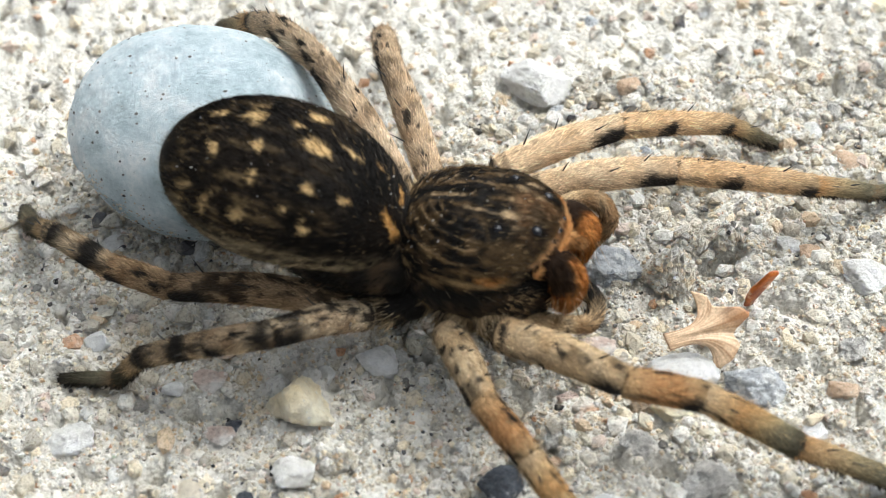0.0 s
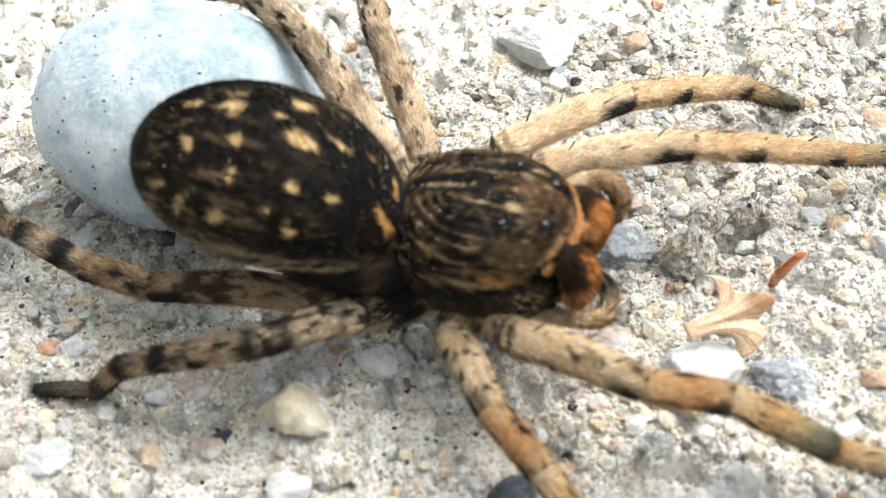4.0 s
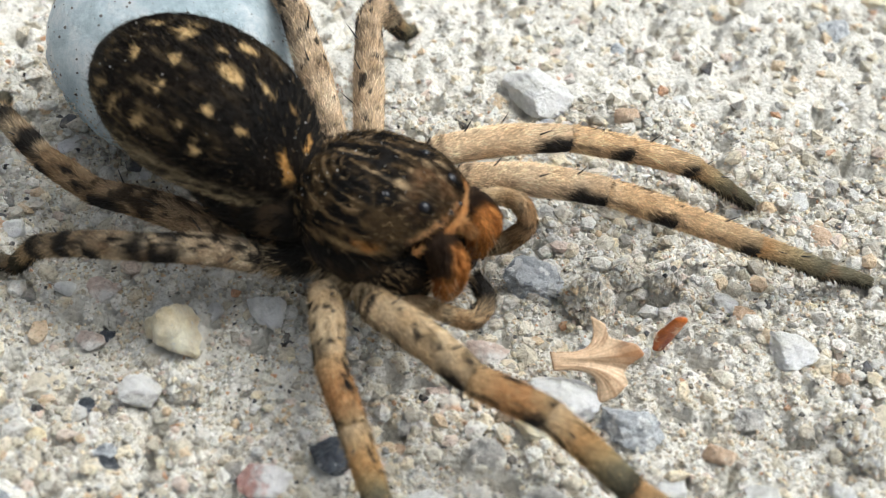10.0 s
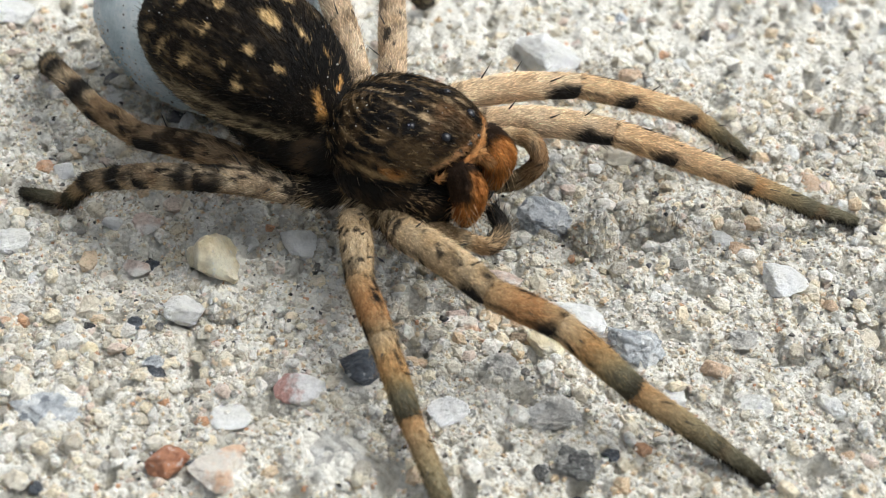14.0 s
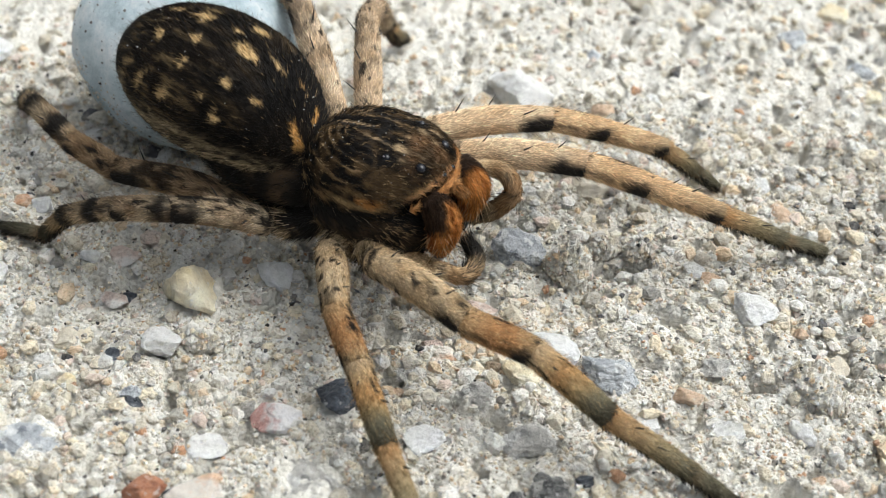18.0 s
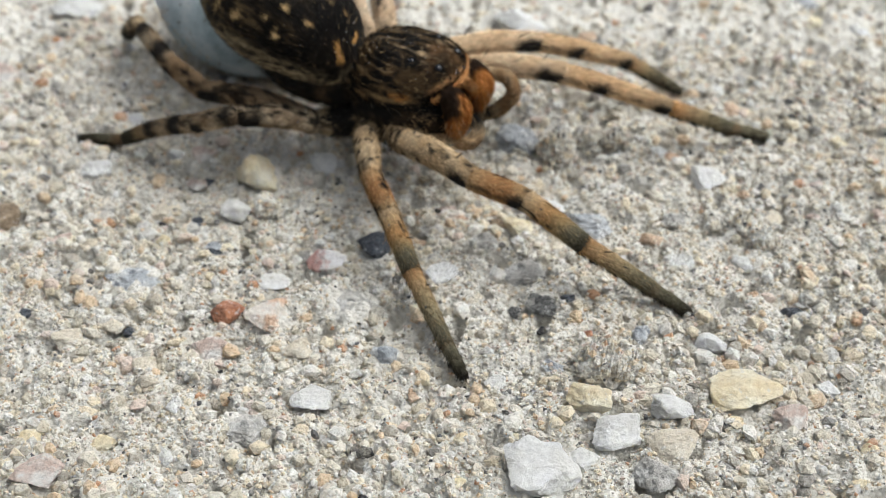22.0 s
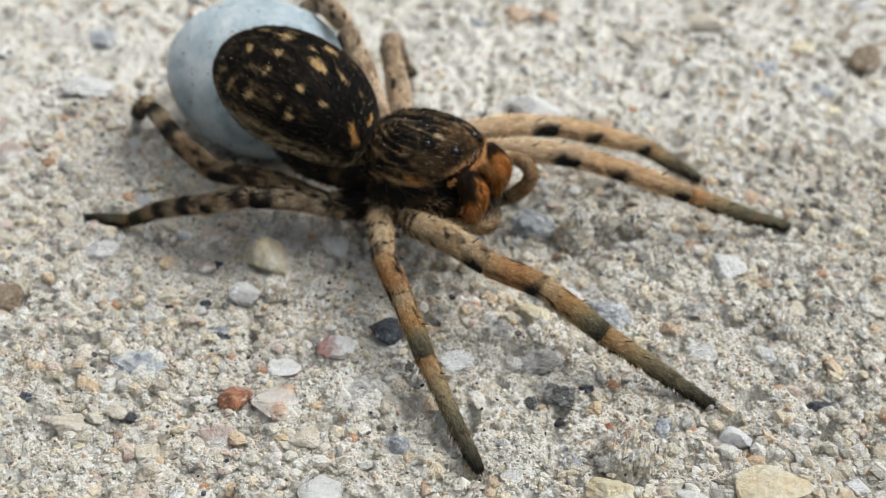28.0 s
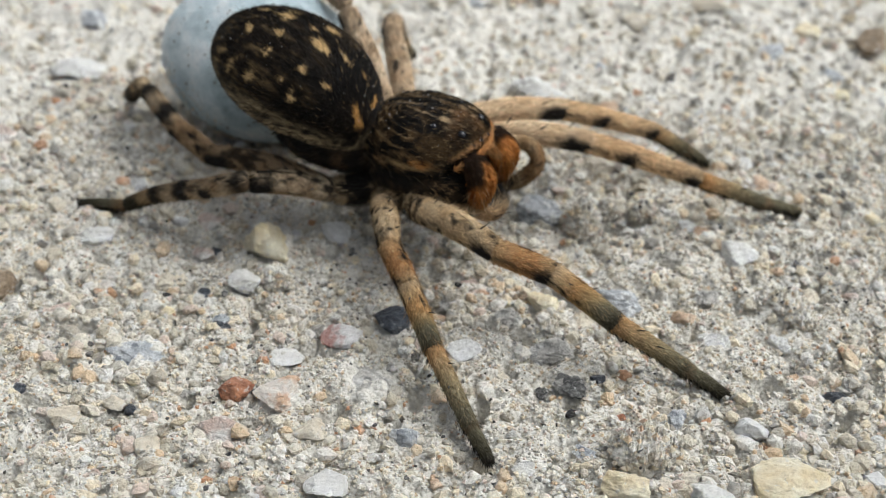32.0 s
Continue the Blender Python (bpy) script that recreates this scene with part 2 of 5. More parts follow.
CEMENT, SAND, SILK = cement_material(), grain_material(), silk_material()
SKIN = tint_material("spider_cuticle", 0.6, 0.06)
FUR = tint_material("spider_hair", 0.5, 0.07)
LEAF = tint_material("dry_leaf", 0.45, 0.4)
EYE, _, eye_b = material("eye_lens", 0.12, 0.35)
eye_b.inputs["Base Color"].default_value = (0.006, 0.006, 0.008, 1)
BRISTLE, _, bristle_b = material("bristle", 0.35, 0.5)
bristle_b.inputs["Base Color"].default_value = (0.012, 0.011, 0.010, 1)
STONES = {
    "quartz": stone_material("quartz", (0.84, 0.69, 0.42), (0.95, 0.87, 0.68), None, 3, 0.3, 0.1, 0.35),
    "white": stone_material("white_quartz", (0.78, 0.76, 0.71), (0.89, 0.88, 0.85), None, 3, 0.3, 0.12, 0.35),
    "chalk": stone_material("white_chip", (0.80, 0.79, 0.76), (0.90, 0.89, 0.87), None, 3, 0.35, 0.05, 0.25),
    "slate": stone_material("dark_slate", (0.035, 0.04, 0.05), (0.10, 0.115, 0.14), None, 6, 0.3, 0.12),
    "grey": stone_material("grey_granite", (0.34, 0.325, 0.295), (0.60, 0.58, 0.53), None, 9, 0.6, 0.25, 0.0, (14, (0.26, 0.255, 0.24), (0.48, 0.46, 0.42), (0.62, 0.59, 0.54), (0.80, 0.78, 0.74))),
    "blue": stone_material("blue_grey_stone", (0.38, 0.40, 0.42), (0.66, 0.67, 0.67), None, 6, 0.45, 0.25, 0.0, (15, (0.18, 0.20, 0.24), (0.40, 0.43, 0.46), (0.58, 0.60, 0.62), (0.88, 0.88, 0.86))),
    "pink": stone_material("pink_feldspar", (0.60, 0.44, 0.36), (0.78, 0.67, 0.59), (0.80, 0.77, 0.72), 4, 0.45),
    "red": stone_material("red_white_stone", (0.72, 0.69, 0.66), (0.88, 0.86, 0.84), None, 7, 0.3, 0.1, 0.3, None, (0.45, 0.15, 0.10)),
    "orange": stone_material("orange_stone", (0.58, 0.37, 0.22), (0.78, 0.60, 0.43), None, 5, 0.45),
    "rust": stone_material("rust_red_stone", (0.34, 0.13, 0.07), (0.60, 0.27, 0.14), None, 5, 0.4, 0.15),
    "peach": stone_material("peach_slab", (0.80, 0.72, 0.62), (0.90, 0.85, 0.78), (0.72, 0.46, 0.28), 4, 0.4, 0.1, 0.2),
    "cream": stone_material("cream_stone", (0.70, 0.61, 0.46), (0.86, 0.79, 0.66), None, 4, 0.45, 0.2, 0.2),
    "brown": stone_material("brown_stone", (0.20, 0.14, 0.08), (0.44, 0.33, 0.22), None, 6, 0.6, 0.2),
    "black": stone_material("black_grit", (0.05, 0.05, 0.05), (0.16, 0.16, 0.155), None, 10, 0.6, 0.3, 0.0, (15, (0.02, 0.02, 0.022), (0.06, 0.06, 0.06), (0.16, 0.16, 0.15), (0.48, 0.46, 0.42))),
}

# ---- mesh helpers (all lengths in plan units) ----
rng = np.random.default_rng(7)
ORIGIN = {}


def hash3(i, j, k, seed):
    n = (i * 374761393 + j * 668265263 + k * 2147483647 + seed * 974634777) & 0xFFFFFFFF
    n = ((n ^ (n >> 13)) * 1274126177) & 0xFFFFFFFF
    return ((n ^ (n >> 16)) & 0xFFFF) / 65535.0


def vnoise(p, seed=0):
    """Smooth value noise, 0 to 1, at rows of points."""
    p = np.asarray(p, float)
    c = np.floor(p).astype(np.int64)
    f = p - c
    f = f * f * (3 - 2 * f)
    out = 0
    for a in (0, 1):
        for b in (0, 1):
            for d in (0, 1):
                w = (f[..., 0] if a else 1 - f[..., 0]) * (f[..., 1] if b else 1 - f[..., 1]) * (f[..., 2] if d else 1 - f[..., 2])
                out = out + w * hash3(c[..., 0] + a, c[..., 1] + b, c[..., 2] + d, seed)
    return out


def fbm(p, seed=0, octaves=4):
    p, out, amp = np.asarray(p, float), 0, 0.5
    for o in range(octaves):
        out, p, amp = out + amp * vnoise(p, seed + o), p * 2.03 + 11.7, amp * 0.5
    return out / (1 - 0.5**octaves)


def unit(v):
    v = np.asarray(v, float)
    return v / np.maximum(np.linalg.norm(v, axis=-1, keepdims=True), 1e-9)


class Shape:
    """Gathers rows of vertices with their tint, and faces with a material slot."""

    def __init__(self):
        self.v, self.c, self.f, self.n = [], [], [], 0

    def add(self, v, faces, tint=(0.5, 0.5, 0.5), slot=0, smooth=True):
        v = np.asarray(v, float).reshape(-1, 3)
        self.v.append(v)
        self.c.append(np.broadcast_to(np.asarray(tint, float), v.shape))
        faces = np.asarray(faces, int)
        self.f.append((faces + self.n, slot, smooth))
        self.n += len(v)
        return self

    def mesh(self, name, mats, origin=(0, 0, 0)):
        v, c = (np.concatenate(self.v) - origin) * SIZE, np.clip(np.concatenate(self.c), 0, 1)
        me = bpy.data.meshes.new(name)
        loops = np.concatenate([f.ravel() for f, _, _ in self.f]).astype(np.int32)
        sizes = np.concatenate([np.full(len(f), f.shape[1]) for f, _, _ in self.f]).astype(np.int32)
        me.vertices.add(len(v))
        me.vertices.foreach_set("co", v.astype(np.float32).ravel())
        me.loops.add(len(loops))
        me.loops.foreach_set("vertex_index", loops)
        me.polygons.add(len(sizes))
        me.polygons.foreach_set("loop_start", np.r_[0, np.cumsum(sizes)[:-1]].astype(np.int32))
        me.polygons.foreach_set("material_index", np.concatenate([np.full(len(f), s) for f, s, _ in self.f]).astype(np.int32))
        me.polygons.foreach_set("use_smooth", np.concatenate([np.full(len(f), s) for f, _, s in self.f]))
        a = me.color_attributes.new("tint", "FLOAT_COLOR", "POINT")
        a.data.foreach_set("color", np.c_[c, np.ones(len(c))].astype(np.float32).ravel())
        me.update(calc_edges=True)
        me.validate()
        for m in mats:
            me.materials.append(m)
        return me


def part(name, shape, mats, parent=None, label="", origin=(0, 0, 0)):
    """ONE mesh object; origin is its place in the plan."""
    ob = new(name, shape.mesh(name, mats, origin))
    base = np.zeros(3)
    if parent:
        ob.parent = parent
        base = ORIGIN[parent.name]
    ob.location = (np.asarray(origin, float) - base) * SIZE
    ORIGIN[ob.name] = np.asarray(origin, float)
    return tagged(ob, label)


def grid_faces(rows, cols):
    i, j = np.meshgrid(np.arange(rows - 1), np.arange(cols), indexing="ij")
    k = (j + 1) % cols
    return np.stack([i * cols + j, i * cols + k, (i + 1) * cols + k, (i + 1) * cols + j], -1).reshape(-1, 4)


def skin(shape, grid, colour, slot=0):
    """A closed surface from rings of points: grid[i, j]; colour(s, a, p): along 0..1, round 0..1 (0 at the top)."""
    rows, cols = grid.shape[:2]
    s, a = np.meshgrid(np.linspace(0, 1, rows), np.arange(cols) / cols, indexing="ij")
    shape.add(grid, grid_faces(rows, cols), colour(s, a, grid).reshape(-1, 3), slot)


def fur(shape, grid, count, length, width, lift, colour, slot=1, droop=0.0, spread=0.35, where=None, vary=(0.3, 1.75)):
    """Tapered three-sided hairs that lean along the rings' way."""
    rows, cols = grid.shape[:2]
    s, a = rng.random(count) * 0.985, rng.random(count)
    i, j = s * (rows - 1), a * cols
    i0, j0 = i.astype(int), j.astype(int)
    fi, fj = (i - i0)[:, None], (j - j0)[:, None]
    j1 = (j0 + 1) % cols
    p00, p01, p10, p11 = grid[i0, j0 % cols], grid[i0, j1], grid[i0 + 1, j0 % cols], grid[i0 + 1, j1]
    p = (p00 * (1 - fj) + p01 * fj) * (1 - fi) + (p10 * (1 - fj) + p11 * fj) * fi
    along, round_ = unit(p10 + p11 - p00 - p01), unit(p01 + p11 - p00 - p10)
    out = unit(np.cross(round_, along))
    centre = grid.mean(1)[i0]
    out *= np.sign(((p - centre) * out).sum(-1, keepdims=True) + 1e-9)
    if where is not None:
        keep = where(s, a, p)
        s, a, p, along, round_, out = s[keep], a[keep], p[keep], along[keep], round_[keep], out[keep]
    n = len(s)
    l = length * rng.uniform(0.55, 1.25, n)[:, None]
    up = lift * rng.uniform(0.6, 1.4, n)[:, None]
    way = unit(along + out * up + round_ * rng.normal(0, spread, n)[:, None] + np.array([0, 0, -droop]))
    side = unit(np.cross(way, out))
    w = width * rng.uniform(0.7, 1.3, n)[:, None] * 0.5
    root = p - out * 0.004
    v = np.stack([root - side * w, root + side * w, root + out * w * 1.4, p + way * l], 1)
    f = np.arange(n)[:, None, None] * 4 + np.array([[0, 1, 3], [1, 2, 3], [2, 0, 3]])
    c = np.repeat(colour(s, a, p)[:, None] * rng.uniform(*vary, n)[:, None, None], 4, 1)
    shape.add(v, f.reshape(-1, 3), c.reshape(-1, 3), slot)


def spine_cone(shape, root, way, length, width, slot, bend=0.0):
    """A stout bristle."""
    way = unit(way)
    side = unit(np.cross(way, (0.31, 0.2, 0.93)))
    up = np.cross(side, way)
    ang = np.arange(5) * math.tau / 5
    ring = np.cos(ang)[:, None] * side + np.sin(ang)[:, None] * up
    mid = root + way * length * 0.5 + np.array([0, 0, bend])
    v = np.concatenate([root + ring * width, mid + ring * width * 0.65, [root + way * length]])
    f = [[i, (i + 1) % 5, 5 + (i + 1) % 5] for i in range(5)] + [[i, 5 + (i + 1) % 5, 5 + i] for i in range(5)] + [[5 + i, 5 + (i + 1) % 5, 10] for i in range(5)]
    shape.add(v, f, (0.02, 0.018, 0.016), slot)


def tube(points, radii, rows=22, cols=16, flat=1.0, top=(0, 0, 1)):
    """Rings round a smooth line through the points, with rounded ends; ring index 0 looks to the top."""
    points, radii = np.asarray(points, float), np.asarray(radii, float)
    d = np.r_[0, np.cumsum(np.linalg.norm(np.diff(points, axis=0), axis=1))]
    d /= d[-1]
    s = np.linspace(0, 1, rows)
    if len(points) > 2:
        m = np.gradient(points, d, axis=0)
        k = np.clip(np.searchsorted(d, s, side="right") - 1, 0, len(d) - 2)
        h = (d[k + 1] - d[k])[:, None]
        u = ((s - d[k])[:, None]) / h
        line = ((2 * u**3 - 3 * u**2 + 1) * points[k] + (u**3 - 2 * u**2 + u) * h * m[k] + (-2 * u**3 + 3 * u**2) * points[k + 1] + (u**3 - u**2) * h * m[k + 1])
    else:
        line = points[0] + s[:, None] * (points[1] - points[0])
    rad = np.interp(s, d, radii)
    total = np.linalg.norm(np.diff(line, axis=0), axis=1).sum()
    near = np.minimum(s, 1 - s) * total
    end = np.maximum(rad * 0.8, 1e-4)
    rad = rad * np.sqrt(np.clip(1 - (1 - np.clip(near / end, 0, 1)) ** 2, 0.0004, 1))
    along = unit(np.gradient(line, axis=0))
    side = unit(np.cross(along, top))
    up = np.cross(side, along)
    ang = np.arange(cols) / cols * math.tau
    return line[:, None] + rad[:, None, None] * (np.cos(ang)[None, :, None] * up[:, None] * flat + np.sin(ang)[None, :, None] * side[:, None])


def ellipsoid(centre, heading, pitch, axes, rows=60, cols=64, power=2.0, low=None):
    """Rings from the front end to the rear; heading and pitch in degrees."""
    y, q = radians(heading), radians(pitch)
    f = np.array([math.cos(y) * math.cos(q), math.sin(y) * math.cos(q), math.sin(q)])
    l = np.array([-math.sin(y), math.cos(y), 0])
    u = np.cross(f, l)
    th = np.linspace(0.02, math.pi - 0.02, rows)[:, None]
    ph = np.arange(cols)[None] / cols * math.tau
    e = 2.0 / power
    bend = lambda x: np.sign(x) * np.abs(x) ** e
    x, r = bend(np.cos(th)), bend(np.sin(th))
    a, b = x * axes[0] + 0 * ph, r * bend(np.sin(ph)) * axes[1]
    c = r * bend(np.cos(ph))
    c = np.where(c > 0, c * axes[2], c * (low or axes[2]))
    g = np.asarray(centre) + a[..., None] * f + b[..., None] * l + c[..., None] * u
    return g, f, l, u

# ---- ground: weathered concrete with exposed sand ----
def pitting(p):
    """Small air holes and gaps where sand has fallen out."""
    return 1.7 * np.clip(fbm(p * 5.6, 53, 2) - 0.71, 0, 0.14) + 1.2 * np.clip(fbm(p * 10.5, 57, 2) - 0.73, 0, 0.12)


def relief(x, y):
    p = np.stack([np.asarray(x, float), np.asarray(y, float), 0 * np.asarray(x, float)], -1)
    h = 0.16 * (fbm(p * 0.7, 3) - 0.5) + 0.17 * (fbm(p * 3.1, 9) - 0.5) + 0.14 * (fbm(p * 8.0, 17, 3) - 0.5)
    # crumbled hollows between the lumps
    h = h + 0.05 * (fbm(p * 17.0, 19, 2) - 0.5) - pitting(p)
    h = h - 1.1 * np.clip(0.035 - np.abs(fbm(p * 2.1, 27, 3) - 0.5), 0, 1) - 0.4 * np.clip(fbm(p * 4.3, 29, 3) - 0.62, 0, 1)
    for cx, cy, r, d in ((1.80, 0.56, 0.085, 0.6), (1.57, 0.50, 0.08, 0.45), (1.45, -0.05, 0.10, 0.08), (3.2, -0.60, 0.10, 0.5), (2.72, -0.62, 0.08, 0.3), (0.2, 2.6, 0.3, 0.08)):
        h = h - d * np.exp(-((p[..., 0] - cx) ** 2 * 0.6 + (p[..., 1] - cy) ** 2 * 1.6) / r**2)
    return h


def spread_axis(lo, near_lo, near_hi, hi, step, far):
    """Fine steps in the near part, double steps round it, then ever wider ones."""
    mid, out, g = np.r_[np.arange(lo, near_lo, 2 * step), np.arange(near_lo, near_hi, step), np.arange(near_hi, hi, 2 * step)], [], 2 * step
    reach = 0.0
    while reach < far:
        g *= 1.35
        reach += g
        out.append(reach)
    out = np.array(out)
    return np.r_[lo - out[::-1], mid, mid[-1] + out]


def build_ground():
    xs, ys = spread_axis(-9.5, -4.2, 4.6, 10.0, 0.032, 2500), spread_axis(-5.4, -4.6, 2.8, 12.0, 0.032, 2500)
    gx, gy = np.meshgrid(xs, ys)
    v = np.stack([gx, gy, relief(gx, gy)], -1)
    i, j = np.meshgrid(np.arange(len(ys) - 1), np.arange(len(xs) - 1), indexing="ij")
    k = i * len(xs) + j
    s = Shape().add(v, np.stack([k, k + 1, k + len(xs) + 1, k + len(xs)], -1).reshape(-1, 4))
    return tagged(part("ground", s, [CEMENT]), "pale grey weathered concrete with exposed sand grains", "ground", kind="structure")


T = (1 + 5**0.5) / 2
ICO_V = unit(np.array([(-1, T, 0), (1, T, 0), (-1, -T, 0), (1, -T, 0), (0, -1, T), (0, 1, T), (0, -1, -T), (0, 1, -T), (T, 0, -1), (T, 0, 1), (-T, 0, -1), (-T, 0, 1)]))
ICO_F = np.array([(0, 11, 5), (0, 5, 1), (0, 1, 7), (0, 7, 10), (0, 10, 11), (1, 5, 9), (5, 11, 4), (11, 10, 2), (10, 7, 6), (7, 1, 8), (3, 9, 4), (3, 4, 2), (3, 2, 6), (3, 6, 8), (3, 8, 9), (4, 9, 5), (2, 4, 11), (6, 2, 10), (8, 6, 7), (9, 8, 1)])
OCT_V = np.array([(1, 0, 0), (-1, 0, 0), (0, 1, 0), (0, -1, 0), (0, 0, 1), (0, 0, -1)], float)
OCT_F = np.array([(0, 2, 4), (2, 1, 4), (1, 3, 4), (3, 0, 4), (2, 0, 5), (1, 2, 5), (3, 1, 5), (0, 3, 5)])


def random_turns(n):
    q = unit(rng.normal(size=(n, 4)))
    w, x, y, z = q.T
    return np.stack([np.stack([1 - 2 * (y * y + z * z), 2 * (x * y - z * w), 2 * (x * z + y * w)], -1),
                     np.stack([2 * (x * y + z * w), 1 - 2 * (x * x + z * z), 2 * (y * z - x * w)], -1),
                     np.stack([2 * (x * z - y * w), 2 * (y * z + x * w), 1 - 2 * (x * x + y * y)], -1)], 1)


# the stones that can be told apart: x, y, breadth, kind, height
PLACED = [
    # round the spider
    (-1.49, -0.33, 0.54, "quartz", 0.46), (-0.27, -1.24, 0.32, "slate", 0.24), (-0.67, -1.45, 0.36, "red", 0.2), (2.19, -0.86, 0.22, "orange", 0.14), (1.25, -1.82, 0.34, "black", 0.15),
    (1.46, -1.74, 0.13, "slate", 0.1), (1.02, -1.90, 0.13, "black", 0.1), (-1.61, -0.92, 0.30, "white", 0.24), (-1.34, -0.77, 0.36, "clod", 0.26), (-0.93, -0.01, 0.33, "white", 0.2),
    (-0.18, -0.64, 0.26, "clod", 0.18), (1.16, -0.50, 0.52, "chalk", 0.22), (1.62, -0.72, 0.46, "blue", 0.24), (0.91, 0.58, 0.46, "blue", 0.28), (1.29, 0.33, 0.38, "clod", 0.56), (2.71, 0.11, 0.40, "white", 0.16),
    (0.32, -0.56, 0.18, "pink", 0.1), (0.43, -0.64, 0.18, "peach", 0.1), (0.17, -0.86, 0.18, "grey", 0.12), (0.69, -1.04, 0.26, "grey", 0.14), (0.98, -0.82, 0.30, "quartz", 0.16),
    (0.78, -0.74, 0.14, "brown", 0.12), (1.88, -1.15, 0.20, "chalk", 0.12), (1.07, -1.40, 0.40, "grey", 0.14), (1.05, -1.12, 0.18, "clod", 0.12), (3.10, -0.60, 0.42, "clod", 0.3), (3.22, -0.80, 0.30, "clod", 0.26),
    (3.08, -0.07, 0.12, "orange", 0.1), (1.86, 0.74, 0.26, "clod", 0.24), (1.56, 0.70, 0.24, "clod", 0.22), (2.42, 0.45, 0.18, "orange", 0.1), (2.30, 0.58, 0.20, "white", 0.12), (1.45, 1.45, 0.32, "cream", 0.2), (1.70, 1.52, 0.22, "pink", 0.14),
    (0.12, -1.05, 0.12, "orange", 0.08), (0.62, -0.15, 0.3, "pink", 0.14), (2.4, -0.5, 0.24, "grey", 0.12), (2.45, -1.15, 0.22, "white", 0.12),
    # before the near legs
    (-1.08, -1.77, 0.30, "white", 0.12), (-2.28, -1.86, 0.50, "blue", 0.10), (-1.40, -2.19, 0.30, "rust", 0.22), (-1.05, -2.20, 0.42, "peach", 0.16), (-1.25, -2.16, 0.10, "slate", 0.12), (-0.76, -2.56, 0.30, "cream", 0.18),
    (-1.46, -2.60, 0.36, "pink", 0.16), (-0.02, -2.54, 0.26, "blue", 0.14), (-0.35, -1.98, 0.56, "grey", 0.10), (0.36, -1.52, 0.30, "chalk", 0.2), (2.65, -2.20, 0.27, "chalk", 0.2), (3.36, -1.72, 0.20, "slate", 0.12),
    (3.06, -1.50, 0.13, "orange", 0.1), (1.64, -2.17, 0.09, "rust", 0.07), (1.80, -2.60, 0.55, "clod", 0.36), (2.87, -2.80, 0.60, "quartz", 0.24), (-3.12, -2.36, 0.16, "slate", 0.1), (-3.76, -1.14, 0.42, "brown", 0.28),
    (-1.68, -1.46, 0.20, "slate", 0.07), (-1.94, -0.98, 0.13, "slate", 0.09), (-0.52, -3.10, 0.38, "white", 0.14), (-2.32, -2.44, 0.22, "cream", 0.12), (-2.64, -2.66, 0.26, "cream", 0.14), (-2.16, -2.51, 0.13, "slate", 0.09),
    (-2.20, -1.26, 0.14, "quartz", 0.1), (-1.71, -1.37, 0.15, "blue", 0.1), (-2.08, -0.44, 0.24, "pink", 0.14), (-2.12, 0.05, 0.26, "pink", 0.14), (-2.91, 0.54, 0.20, "chalk", 0.14), (-3.10, -0.29, 0.34, "white", 0.16),
    (-1.97, -0.36, 0.13, "slate", 0.09), (-2.39, 0.02, 0.16, "chalk", 0.12), (0.91, -2.83, 0.18, "white", 0.12), (2.08, -2.14, 0.22, "blue", 0.12), (1.98, -2.32, 0.10, "slate", 0.08),
    (1.27, -3.8, 0.62, "white", 0.3), (1.68, -3.0, 0.38, "quartz", 0.28), (2.17, -3.71, 0.38, "grey", 0.2), (-0.97, -3.47, 0.42, "grey", 0.1), (-2.42, -4.13, 0.42, "pink", 0.2), (3.24, -2.99, 0.3, "pink", 0.18),
    (2.31, -3.0, 0.34, "white", 0.22), (1.87, -3.31, 0.42, "white", 0.22), (2.3, -3.39, 0.4, "cream", 0.2),
    # behind the spider
    (0.80, 2.80, 0.62, "white", 0.3), (1.55, 2.60, 0.22, "orange", 0.14), (4.61, 4.50, 0.46, "brown", 0.38), (-4.54, 1.27, 0.36, "pink", 0.18), (-4.94, 1.82, 0.34, "pink", 0.2), (-4.36, 3.85, 0.42, "blue", 0.18),
    (-4.20, 2.75, 0.56, "white", 0.22), (0.48, 5.22, 0.36, "orange", 0.2), (0.86, 5.22, 0.30, "orange", 0.2), (1.88, 4.77, 0.32, "cream", 0.2), (2.81, 5.31, 0.46, "cream", 0.24), (-4.24, 6.64, 0.5, "grey", 0.24), (-1.44, 6.76, 0.26, "slate", 0.2)]


def grains(shape, x, y, radius, base_v, base_f, sink=0.15, smooth=False):
    keep = ((x - 1.70) ** 2 * 0.25 + (y - 0.53) ** 2 > 0.005) & ((x - 3.2) ** 2 * 0.5 + (y + 0.6) ** 2 > 0.008)
    keep &= pitting(np.stack([x, y, 0 * x], -1)) < 0.015
    for px, py, wide, *_ in PLACED:
        keep &= (x - px) ** 2 + (y - py) ** 2 > (0.40 * wide) ** 2
    x, y, radius = x[keep], y[keep], radius[keep]
    n = len(x)
    v = base_v[None] * (1 + rng.uniform(-0.26, 0.22, (n, len(base_v), 1)))
    v = v * rng.uniform(0.65, 1.25, (n, 1, 3))
    v = np.einsum("nij,nkj->nki", random_turns(n), v) * radius[:, None, None]
    v[..., 2] *= 0.8
    v += np.stack([x, y, relief(x, y) + radius * (rng.uniform(-0.45, 0.45, n) - sink)], -1)[:, None]
    f = base_f[None] + np.arange(n)[:, None, None] * len(base_v)
    shape.add(v, f.reshape(-1, 3), (0.5, 0.5, 0.5), 0, smooth)


